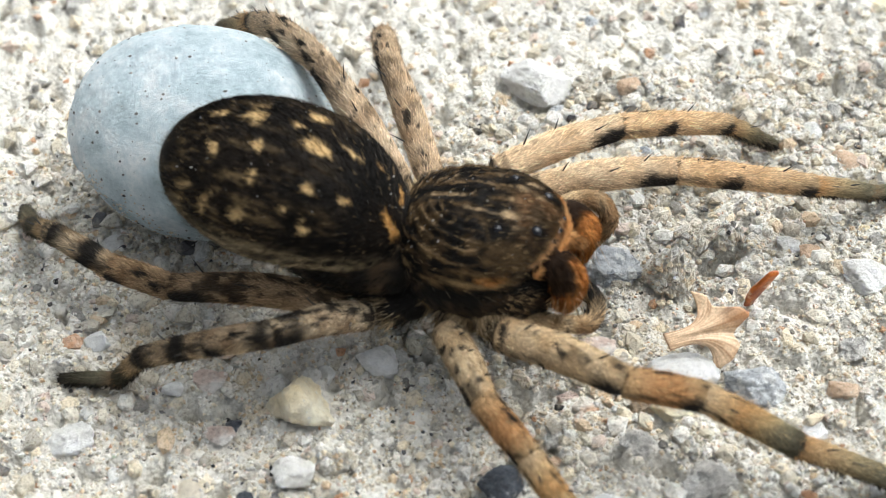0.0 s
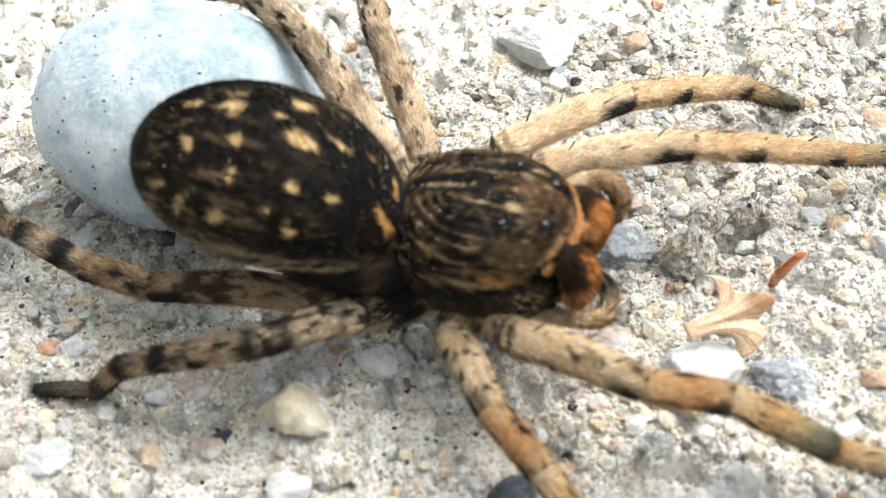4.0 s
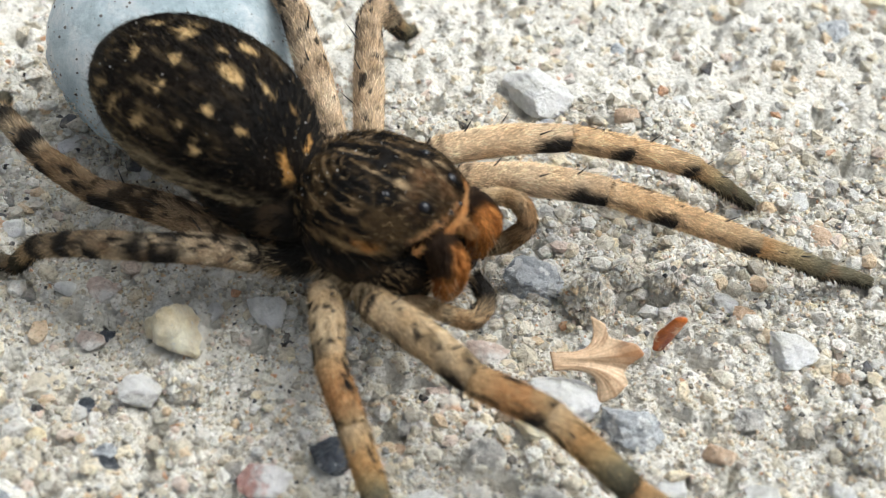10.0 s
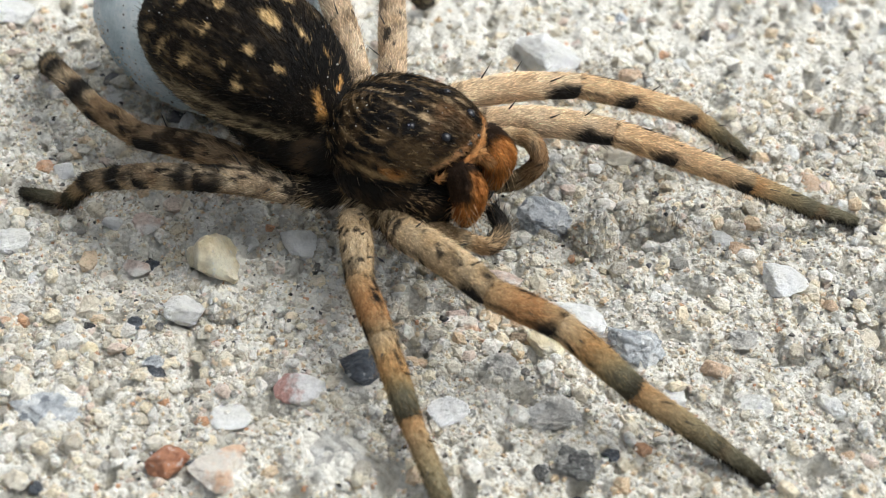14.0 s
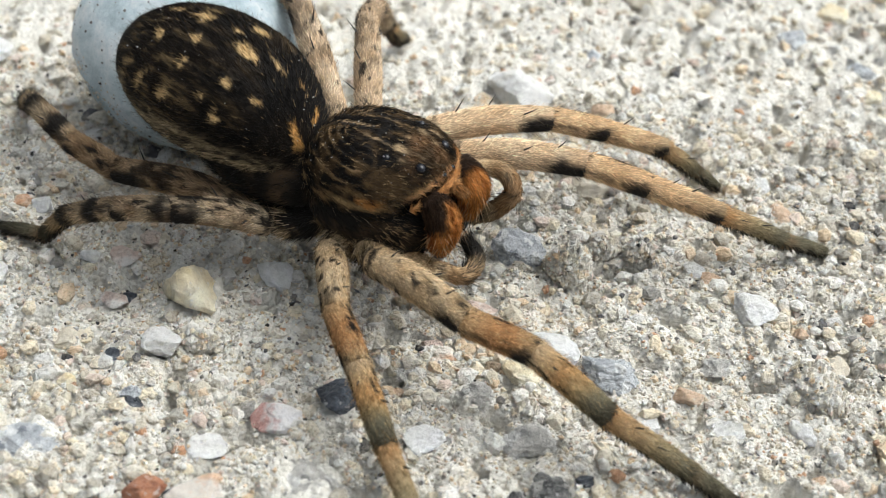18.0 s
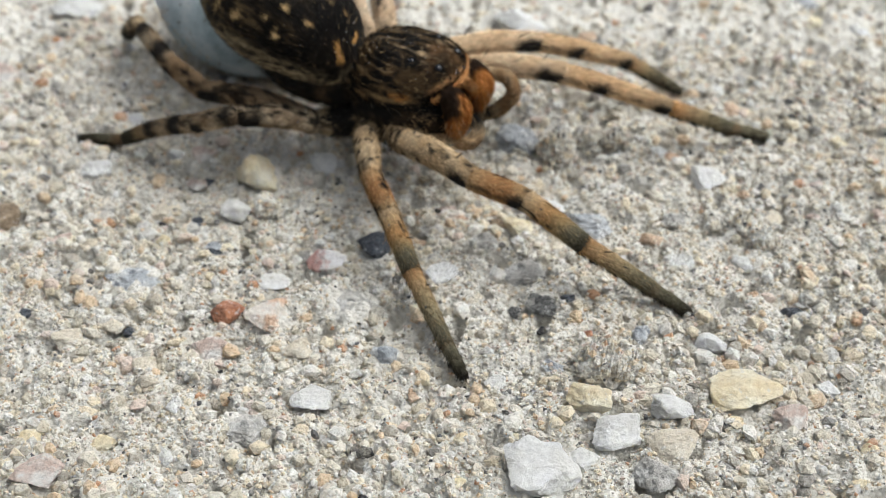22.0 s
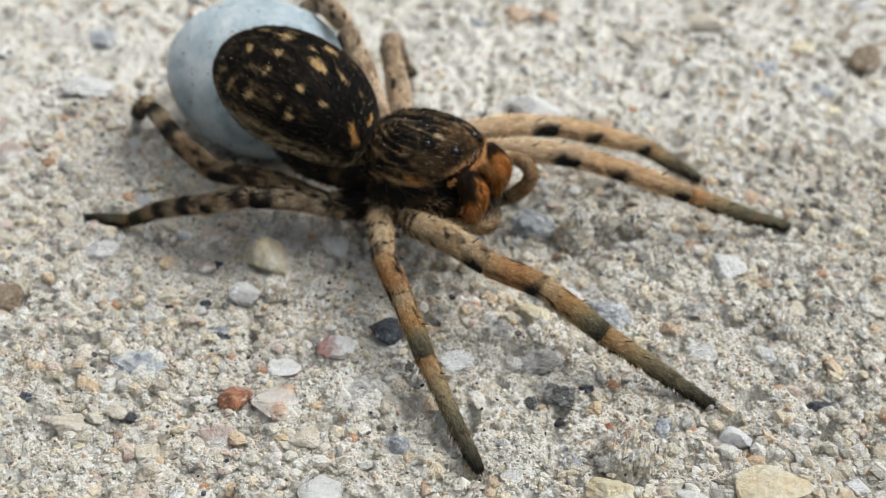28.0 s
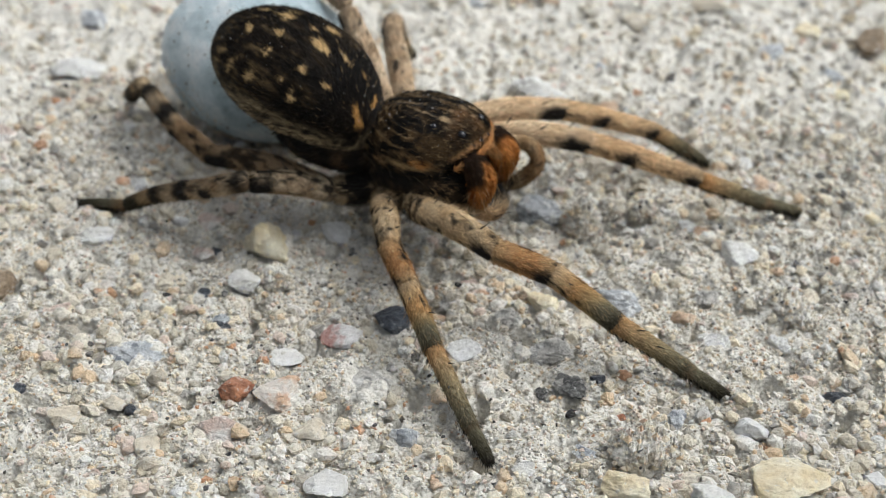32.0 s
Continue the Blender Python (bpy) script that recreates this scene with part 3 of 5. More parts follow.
def build_sand():
    fine, coarse, far = Shape(), Shape(), Shape()
    n = 100000
    x, y = rng.uniform(-4.2, 4.6, n), rng.uniform(-4.7, 2.8, n)
    grains(fine, x, y, 0.011 + 0.019 * rng.random(n) ** 1.6, OCT_V, OCT_F, 0.05)
    n = 38000
    x, y = rng.uniform(-4.4, 4.9, n), rng.uniform(-4.8, 2.6, n)
    clump = fbm(np.stack([x * 1.7, y * 1.7, 0 * x], -1), 131)
    keep = rng.random(n) < np.clip((clump - 0.30) * 3.2, 0.12, 1)
    x, y = x[keep], y[keep]
    wide, half = 0.020 + 0.072 * rng.random(len(x)) ** 3.6, len(x) // 2
    grains(coarse, x[:half], y[:half], wide[:half], ICO_V, ICO_F, 0.10)
    grains(coarse, x[half:], y[half:], wide[half:] * 0.8, ICO_V, ICO_F, 0.08)
    n = 42000
    x, y = rng.uniform(-9.3, 9.8, n), rng.uniform(-4.4, 11.8, n)
    keep = ~((np.abs(x) < 4.2) & (y < 2.4))
    x, y = x[keep], y[keep]
    grains(far, x, y, 0.024 + 0.070 * rng.random(len(x)) ** 2.4, OCT_V, OCT_F, 0.22)
    for s, label in ((fine, "fine pale quartz sand set in the concrete"), (coarse, "coarse white, grey and tan sand grains in the concrete"), (far, "pale mixed sand grains over the concrete further off")):
        tagged(part("sand", s, [SAND]), label, "sand", kind="stuff")


def sphere_mesh(rounds):
    v, f = [tuple(p) for p in ICO_V], [tuple(t) for t in ICO_F]
    for _ in range(rounds):
        seen, out = {}, []

        def half(a, b):
            k = (min(a, b), max(a, b))
            if k not in seen:
                v.append(tuple(unit(np.add(v[a], v[b]))))
                seen[k] = len(v) - 1
            return seen[k]

        for a, b, c in f:
            ab, bc, ca = half(a, b), half(b, c), half(c, a)
            out += [(a, ab, ca), (b, bc, ab), (c, ca, bc), (ab, bc, ca)]
        f = out
    return np.array(v), np.array(f)


BALL_V, BALL_F = sphere_mesh(3)
SMALL_V, SMALL_F = sphere_mesh(2)


def pebble(x, y, wide, kind, label, deep=None, high=None, turn=None, sink=0.34, sharp=0.62, small=False):
    """An angular stone, bedded in the ground; a clod is studded with sand."""
    own = np.random.default_rng(int(abs(x) * 1000) * 7919 + int(abs(y) * 1000))
    ball_v, ball_f = (SMALL_V, SMALL_F) if small else (BALL_V, BALL_F)
    deep, high = deep or wide * own.uniform(0.65, 0.9), high or wide * own.uniform(0.5, 0.75)
    turn = own.uniform(-35, 35) if turn is None else turn
    planes = unit(own.normal(size=(13, 3)))
    dist = own.uniform(sharp - 0.08, 0.92, 13)
    dots = ball_v @ planes.T
    r = np.min(np.where(dots > 0.05, dist / np.maximum(dots, 0.05), 9.0), 1).clip(0.45, 1.1)
    if kind == "clod":
        r = 0.4 * r + 0.5
    rough = 0.75 if kind == "clod" else 0.7 if kind == "black" else 0.5 if kind in ("grey", "blue") else 0.26
    v = ball_v * (r * (1 - rough / 2 + rough * fbm(ball_v * (3 if kind == "clod" else 5.0) + own.uniform(0, 50), 5)))[:, None]
    lo, hi = v.min(0), v.max(0)
    v = (v - (lo + hi) / 2) / (hi - lo) * np.array([wide, deep, high])
    c, s = math.cos(radians(turn)), math.sin(radians(turn))
    v = v @ np.array([[c, s, 0], [-s, c, 0], [0, 0, 1]])
    bed = np.stack(np.meshgrid(*[np.linspace(-0.5, 0.5, 5) * wide] * 2), -1).reshape(-1, 2) + np.array([x, y])
    z = float(relief(bed[:, 0], bed[:, 1]).mean()) + high * (0.5 - sink) - high * 0.12
    v = v + np.array([x, y, z])
    shape = Shape().add(v, ball_f, (0.5, 0.5, 0.5), 0, kind in ("brown", "orange", "clod"))
    if kind == "clod" and not small:
        seat = v[v[:, 2] > z - 0.1 * high]
        n = int(2400 * wide * high)
        seat = seat[own.integers(0, len(seat), n)]
        bit = OCT_V[None] * own.uniform(0.6, 1.3, (n, 6, 1)) * (0.012 + 0.032 * own.random(n) ** 2)[:, None, None] + seat[:, None]
        shape.add(bit, (OCT_F[None] + np.arange(n)[:, None, None] * 6).reshape(-1, 3), (0.5, 0.5, 0.5), 1, False)
    ob = part("pebble", shape, [CEMENT, SAND] if kind == "clod" else [STONES[kind]], None, label, (x, y, z))
    return tagged(ob, "", "pebble", "pebbles bedded in the concrete")


def build_pebbles():
    names = {"quartz": "yellowish translucent quartz pebble bedded in concrete", "white": "white quartz pebble bedded in concrete", "chalk": "bright white stone chip bedded in concrete", "slate": "dark blue-black slate pebble in the concrete",
             "grey": "grey granite pebble bedded in concrete", "blue": "blue-grey stone chip bedded in concrete", "pink": "pinkish feldspar pebble bedded in concrete",
             "red": "white stone chip with a blood-red corner", "orange": "small orange stone set in the concrete", "cream": "cream coloured pebble set in the concrete",
             "clod": "rough grey lump of cement and sand", "brown": "brown stone standing out of the concrete", "black": "blackish gritty stone set in the concrete", "rust": "rust-red stone chip set in the concrete", "peach": "pale peach and white flat stone slab"}
    for x, y, wide, kind, high in PLACED:
        pebble(x, y, wide, kind, names[kind], wide * 0.82, high, None, 0.12 if high > 0.13 else 0.22, 0.48 if kind in ("quartz", "slate", "white") else 0.60)
    kinds = ["white"] * 5 + ["cream"] * 4 + ["quartz"] * 3 + ["grey", "grey", "clod", "clod", "pink", "pink", "blue", "orange", "chalk"]
    spots = [(x, y) for x, y, *_ in PLACED]
    count = 0
    while count < 230:
        near = count < 150
        x, y = (rng.uniform(-3.8, 4.4), rng.uniform(-4.3, 3.2)) if near else (rng.uniform(-7.5, 8.0), rng.uniform(3.0, 10.5))
        if min((x - a) ** 2 + (y - b) ** 2 for a, b in spots) < 0.09:
            continue
        spots.append((x, y))
        kind = kinds[int(rng.integers(len(kinds)))]
        wide = rng.uniform(0.09, 0.14) + 0.16 * rng.random() ** 2 if near else rng.uniform(0.16, 0.36)
        pebble(x, y, wide, kind, names[kind], None, wide * rng.uniform(0.45, 0.7), rng.uniform(0, 180), 0.44, 0.6, True)
        count += 1


build_ground()
build_sand()
build_pebbles()


# ---- egg sac ----
def build_egg_sac():
    centre = np.array([-1.976, 1.883, 0.76])
    g, f, l, u = ellipsoid(centre, -27.1, 0, (1.060, 0.850, 0.81), 140, 150)
    d = unit(g - centre)
    g = centre + (g - centre) * (0.985 + 0.05 * (fbm(d * 2.2 + 5, 21) - 0.5) + 0.03 * (fbm(d * 7 + 2, 25) - 0.5) + 0.016 * (fbm(d * 17 + 4, 26, 2) - 0.5))[..., None]
    seam = np.abs(d[..., 2] - 0.12 * np.sin(3 * d[..., 0])) < 0.03
    g = g + d * (seam * 0.012)[..., None]
    s = Shape()
    skin(s, g, lambda a, b, p: np.zeros(p.shape) + 0.5)
    sac = part("egg_sac", s, [SILK], None, "pale blue-grey silk egg sac flecked with dark grit", centre)
    tagged(sac, "", "egg sac")
    n = 650
    r = 0.005 + 0.014 * rng.random(n) ** 3
    spots = g[rng.integers(6, 134, n), rng.integers(0, 150, n)]
    v = (OCT_V[None] * rng.uniform(0.6, 1.3, (n, 6, 1))) * r[:, None, None] + spots[:, None]
    s = Shape().add(v, (OCT_F[None] + np.arange(n)[:, None, None] * 6).reshape(-1, 3), (0.5, 0.5, 0.5), 0, False)
    tagged(part("grit", s, [STONES["black"]], sac, "dark specks of grit stuck to the silk", centre), kind="stuff")
    # sand stuck to the far end of the sac, low down
    n = 2600
    spots = g[rng.integers(66, 136, n), rng.integers(0, 150, n)]
    way = unit(spots - centre)
    spots = spots[(way @ np.array([-0.70, -0.42, -0.45]) + 0.35 * (fbm(way * 5, 28) - 0.5)) > 0.76]
    n = len(spots)
    r = 0.006 + 0.014 * rng.random(n) ** 2
    v = OCT_V[None] * rng.uniform(0.6, 1.3, (n, 6, 1)) * r[:, None, None] + spots[:, None]
    s = Shape().add(v, (OCT_F[None] + np.arange(n)[:, None, None] * 6).reshape(-1, 3), (0.5, 0.5, 0.5), 0, False)
    tagged(part("sand_crust", s, [SAND], sac, "pale sand grains stuck to the silk", centre), kind="stuff")


build_egg_sac()

# ---- spider ----
PALE, OLIVE, BLACK, BROWN = (np.array(c) for c in ((0.66, 0.53, 0.36), (0.13, 0.115, 0.075), (0.008, 0.007, 0.006), (0.075, 0.045, 0.022)))


def blend(a, b, k):
    k = np.clip(k, 0, 1)[..., None]
    return a * (1 - k) + b * k


def gilded(c, share):
    """Some hairs are golden brown."""
    return np.where((rng.random(len(c)) < share)[:, None], np.array([0.26, 0.18, 0.09]), c)


def strewn(c, share, tone):
    """Some hairs have a tone of their own."""
    return np.where(((rng.random(len(c)) < share) & (c.mean(-1) > 0.13))[:, None], np.array(tone), c)


def near(x, at, width):
    """1 at the place, falling to 0 over the width, softly."""
    return np.clip(1 - np.abs(x - at) / width, 0, 1) ** 0.7


spider = new("spider")
SPIDER_AT = np.array([-0.13, 0.05, 0.0])
spider.location = SPIDER_AT * SIZE
ORIGIN[spider.name] = SPIDER_AT
tagged(spider, "large mottled brown and black hairy wolf spider carrying an egg sac", "spider")
HEAD = -25.0
FWD = np.array([math.cos(radians(HEAD)), math.sin(radians(HEAD)), 0])
LEFT = np.array([-FWD[1], FWD[0], 0])
CAR = np.array([-0.13, 0.06, 0.98])


def pale_specks(parent, grid, count, skip):
    """Tiny pale specks set over the hair of the upper side."""
    rows, cols = grid.shape[:2]
    seat = grid[rng.integers(skip, rows - skip, count), rng.integers(-cols // 5, cols // 5, count) % cols]
    r = 0.0025 + 0.004 * rng.random(count) ** 3
    v = OCT_V[None] * rng.uniform(0.6, 1.3, (count, 6, 1)) * r[:, None, None] + (seat + np.array([0, 0, 0.022]))[:, None]
    s = Shape().add(v, (OCT_F[None] + np.arange(count)[:, None, None] * 6).reshape(-1, 3), (0.5, 0.5, 0.5), 0, False)
    tagged(part("pale_specks", s, [STONES["white"]], parent, "tiny pale specks over the hair", seat[0]), kind="stuff")


def rim_height(x):
    """Height of the shield's edge over its centre: it rises to the face."""
    return 0.13 + 0.22 * np.clip((x - 0.22) / 0.30, 0, 1)


def carapace_colour(s, a, p):
    q = p - CAR
    x, y, z = q @ FWD, q @ LEFT, q[..., 2]
    side = np.abs(y)
    streak, blot = fbm(np.stack([x * 7, y * 20, z * 20], -1), 31), fbm(p * 11, 33)
    wob = fbm(p * 6, 35)
    c = blend(BLACK * 0.9 + 0 * p, np.array([0.060, 0.038, 0.018]), (blot * 0.75 + streak * 0.25 - 0.47) * 6)
    gold, straw = np.array([0.20, 0.125, 0.055]), np.array([0.46, 0.33, 0.19])
    bend = 0.07 * (wob - 0.5)
    broken = np.clip((streak - 0.36) * 9, 0, 1)
    # thin pale hair lines that follow the hind rim, and straight ones along the back
    lines, back = 0 * x, np.hypot(x + 0.02, y * 1.16)
    for at, width in ((0.28, 0.006), (0.345, 0.007), (0.41, 0.007), (0.47, 0.008), (0.53, 0.007)):
        lines = np.maximum(lines, near(back + bend, at, width) * np.clip((0.10 - x) * 8, 0, 1) * np.clip((side - 0.05) * 20, 0, 1))
    for at, slope, width in ((0.0, 0.0, 0.007), (0.085, 0.16, 0.009), (0.20, 0.10, 0.007)):
        lines = np.maximum(lines, near(side + bend * 0.8, at + slope * np.clip(x + 0.25, -0.1, 0.5), width) * (x < 0.20) * (x > -0.36))
    dark = near(side, 0.05, 0.035) * (x < 0.16) * (x > -0.42) + near(side, 0.15, 0.045) * (x < 0.24) * (x > -0.38)
    c = blend(c, BLACK, dark * 0.9)
    c = blend(c, blend(gold * 0.8 + 0 * p, straw * 0.85, (streak - 0.5) * 5), lines * broken * 0.95)
    # head: rusty brown between the eyes, pale tufts beside them
    head = np.clip((x - 0.16) * 6, 0, 1) * (z > 0.22)
    c = blend(c, blend(np.array([0.045, 0.028, 0.014]) + 0 * p, np.array([0.14, 0.075, 0.034]), blot * 3.4 - 1.3), head * near(y, 0.0, 0.30) * 1.2)
    for tx, ty, w in ((0.20, 0.13, 0.075), (0.27, 0.215, 0.055), (0.34, 0.10, 0.04), (0.05, 0.25, 0.05)):
        c = blend(c, straw, near(np.hypot(x - tx, (side - ty) * 1.9), 0, w) * np.clip((streak - 0.40) * 6, 0, 1))
    for ex, ey in ((0.40, 0.165), (0.155, 0.235)):
        c = blend(c, BLACK, near(np.hypot(x - ex, side - ey), 0, 0.075) * 1.4 * (z > 0.2))
    flank = np.clip((side - 0.30) * 6, 0, 1) * (x < 0.45)
    c = blend(c, gold * 0.8, flank * np.clip((streak - 0.52) * 8, 0, 1) * 0.8)
    # edge: golden band, an orange patch, an orange line over the jaws
    rim = rim_height(x)
    edge = near(z + 0.04 * (wob - 0.5), rim + 0.01, 0.036)
    c = blend(c, np.array([0.36, 0.24, 0.11]), edge * np.clip((wob - 0.46) * 9, 0, 1) * 0.6)
    c = blend(c, np.array([0.46, 0.20, 0.05]), near(x + 0.06 * (blot - 0.5), 0.14, 0.13) * near(z + 0.05 * (wob - 0.5), rim + 0.05, 0.05) * np.clip((blot - 0.40) * 8, 0, 1) * 0.9)
    face = np.clip((x - 0.36) / 0.08, 0, 1)
    c = blend(c, np.array([0.50, 0.27, 0.12]), face * near(z, rim - 0.01, 0.045))
    return blend(c, BLACK * 1.5, np.clip((rim - 0.04 - z) * 25, 0, 1))


def build_carapace():
    g, f, l, u = ellipsoid(CAR + np.array([0, 0, 0.09]), HEAD, 2, (0.605, 0.49, 0.40), 190, 210, 2.4, 0.12)
    q = g - CAR
    x, z = q @ FWD, q[..., 2]
    narrow = 1 - 0.17 * np.clip((x - 0.1) / 0.5, 0, 1)
    lat = (q @ LEFT)[..., None] * LEFT
    g = g + lat * (narrow - 1)[..., None]
    under = np.clip((rim_height(x) - 0.02 - z) * 9, 0, 1) * np.clip((x - 0.30) * 5, 0, 1)
    g = g - FWD * (0.16 * under)[..., None]
    groove = np.exp(-((q @ LEFT) ** 2) / 0.003) * np.exp(-((x + 0.2) ** 2) / 0.03) * 0.03
    for k in range(-3, 4):
        ray = (q @ LEFT) * math.cos(k * 0.42) - (x + 0.15) * math.sin(k * 0.42)
        groove = groove + 0.010 * np.exp(-(ray**2) / 0.0006) * (np.hypot(x + 0.15, q @ LEFT) > 0.14) * (x < 0.15)
    back = np.hypot(x + 0.02, (q @ LEFT) * 1.16)
    groove = groove + 0.012 * np.cos((back - 0.28) / 0.063 * math.tau) * (back > 0.26) * np.clip((0.10 - x) * 8, 0, 1) * np.clip((np.abs(q @ LEFT) - 0.05) * 12, 0, 1) * -1
    g[..., 2] -= groove * (z > 0.05)
    s = Shape()
    skin(s, g, carapace_colour)
    fur(s, g[::-1], 30000, 0.055, 0.0062, 0.24, lambda a, b, p: gilded(carapace_colour(a, b, p), 0.05), 1, 0.0, 0.28)
    fur(s, g[::-1], 500, 0.10, 0.0045, 0.5, lambda a, b, p: np.zeros(p.shape) + PALE * 0.45, 1, 0.2, 0.4, lambda a, b, p: p[:, 2] < 1.10)
    car = part("carapace", s, [SKIN, FUR], spider, "dark brown carapace with golden hair lines along it", CAR)
    pale_specks(car, g, 80, 8)
    for name, where, r in (("eye", (0.40, -0.165, 0.40), 0.045), ("eye", (0.40, 0.165, 0.40), 0.045), ("eye", (0.155, -0.235, 0.42), 0.036), ("eye", (0.155, 0.235, 0.42), 0.036),
                           ("eye", (0.535, -0.17, 0.34), 0.022), ("eye", (0.555, -0.06, 0.35), 0.026), ("eye", (0.555, 0.06, 0.35), 0.026), ("eye", (0.535, 0.17, 0.34), 0.022)):
        at = CAR + FWD * where[0] + LEFT * where[1] + np.array([0, 0, where[2]])
        out = unit(at - CAR)
        hit = g.reshape(-1, 3)
        at = hit[np.argmin(((hit - at) ** 2).sum(-1))] + out * r * -0.55
        e = Shape().add(BALL_V * r + at, BALL_F)
        part(name, e, [EYE], car, "glossy black eye", at)
    return car


ABD, ABD_YAW, ABD_PITCH, ABD_AXES = np.array([-1.402, 0.510, 1.408]), -30.0, -5.3, (0.841, 0.583, 0.482)


def abdomen_frame(yaw=ABD_YAW, pitch=ABD_PITCH):
    y, q = radians(yaw), radians(pitch)
    f = np.array([math.cos(y) * math.cos(q), math.sin(y) * math.cos(q), math.sin(q)])
    l = np.array([-math.sin(y), math.cos(y), 0])
    return f, l, np.cross(f, l)


# pale patches on the abdomen: along, across, length, breadth, turn
PATCHES = [(-0.55, 0.09, 0.085, 0.113, 80.0), (-0.24, 0.11, 0.215, 0.087, 89.0), (-0.43, -0.43, 0.056, 0.081, 20.0), (-0.08, -0.32, 0.035, 0.094, 41.0), (-0.02, -0.63, 0.099, 0.036, 80.0), (0.34, -0.06, 0.088, 0.124, 60.0), (0.2, 0.4, 0.079, 0.073, 79.0),
           (0.56, 0.11, 0.079, 0.052, -19.0), (0.78, 0.24, 0.05, 0.025, 27.0), (-0.61, -0.74, 0.052, 0.048, -20.0), (-0.37, -0.86, 0.045, 0.053, -0.0), (-0.07, -0.92, 0.052, 0.053, 10.0), (0.4, -0.56, 0.088, 0.064, 46.0), (0.27, -0.79, 0.047, 0.02, 35.0),
           (0.66, -0.46, 0.075, 0.027, 49.0), (0.95, -0.19, 0.075, 0.06, 40.0), (0.44, -0.82, 0.03, 0.032, 37.0), (0.95, 0.20, 0.035, 0.11, 20.0), (0.1, 0.14, 0.051, 0.052, 6.0)]


def abdomen_colour(s, a, p):
    f, l, u = abdomen_frame()
    q = p - ABD
    x, y, z = q @ f / ABD_AXES[0], q @ l / ABD_AXES[1], q @ u / ABD_AXES[2]
    z = z + 0.17 / ABD_AXES[2] * np.clip((q @ f - 0.22) / 0.62, 0, 1) ** 2
    n, m = fbm(p * 20, 41, 3), fbm(p * 5, 43)
    c = blend(BLACK * 0.7 + 0 * p, np.array([0.014, 0.010, 0.007]), m * 2.4 - 0.8)
    hue = blend(np.array([0.60, 0.41, 0.19]), np.array([0.66, 0.36, 0.11]), (x - 0.62) * 4)
    spot = 0 * x
    wx, wy = x + 0.09 * (fbm(p * 7, 45) - 0.5), y + 0.09 * (fbm(p * 7 + 9, 46) - 0.5)
    for px, py, lx, ly, turn in PATCHES:
        co, si = math.cos(radians(turn)), math.sin(radians(turn))
        dx, dy = wx - px, wy - py
        d = np.hypot((dx * co + dy * si) / lx, (-dx * si + dy * co) / ly)
        spot = np.maximum(spot, np.clip((0.95 - d - (n - 0.5) * 2.4) * 1.8, 0, 1) * (z > -0.1))
    c = blend(c, hue, spot * 0.9)
    # brown rows of hair between the spots
    fleck = np.clip((fbm(np.stack([x * 4, y * 20, z * 20], -1), 47) - 0.56) * 8, 0, 1) * np.clip((m - 0.38) * 5, 0, 1)
    c = blend(c, np.array([0.24, 0.165, 0.08]), fleck * np.clip(0.16 + 0.4 * np.abs(y) - 0.35 * x, 0, 0.8))
    low = np.clip((0.10 - z + 0.3 * (m - 0.5)) * 2.6, 0, 1)
    return blend(c, blend(BLACK * 2, np.array([0.44, 0.34, 0.20]), fbm(np.stack([x * 9, y * 16, z * 16], -1), 51) * 3.6 - 1.35), low * 0.85)


def build_abdomen():
    g, f, l, u = ellipsoid(ABD, ABD_YAW, ABD_PITCH, ABD_AXES, 120, 130)
    q = g - ABD
    x = q @ f
    # blunter behind, a little drawn in at the waist
    w = 1 + 0.02 * np.clip(-x, -0.8, 0.8) - 0.07 * np.clip((x - 0.45) / 0.4, 0, 1) ** 2
    g = ABD + x[..., None] * f + (q - x[..., None] * f) * w[..., None]
    d = unit(g - ABD)
    g = g + d * (0.03 * (fbm(g * 3.0, 61) - 0.5))[..., None] - u * (0.17 * np.clip((x - 0.22) / 0.62, 0, 1) ** 2)[..., None]
    g = g + f * (0.06 * np.clip((x - 0.3) / 0.5, 0, 1))[..., None]
    s = Shape()
    skin(s, g, abdomen_colour)
    fur(s, g, 34000, 0.06, 0.0065, 0.32, lambda a, b, p: gilded(abdomen_colour(a, b, p), 0.018), 1, 0.0, 0.25)
    fur(s, g, 2600, 0.10, 0.0028, 0.75, lambda a, b, p: np.zeros(p.shape) + np.array([0.06, 0.045, 0.03]), 1, 0.0, 0.35)
    ob = part("abdomen", s, [SKIN, FUR], spider, "black furry abdomen with ochre spots and chevrons", ABD)
    pale_specks(ob, g, 80, 10)
    # spinnerets under the rear end
    rear = ABD - f * 0.70 - np.array([0, 0, 0.20])
    for k in (-1, 1):
        t = Shape()
        gg = tube([rear + l * 0.07 * k, rear + l * 0.08 * k - f * 0.16 - np.array([0, 0, 0.12])], [0.06, 0.035], 10, 10)
        skin(t, gg, lambda a, b, p: np.zeros(p.shape) + BROWN)
        part("spinneret", t, [SKIN], ob, "", rear)
    return ob


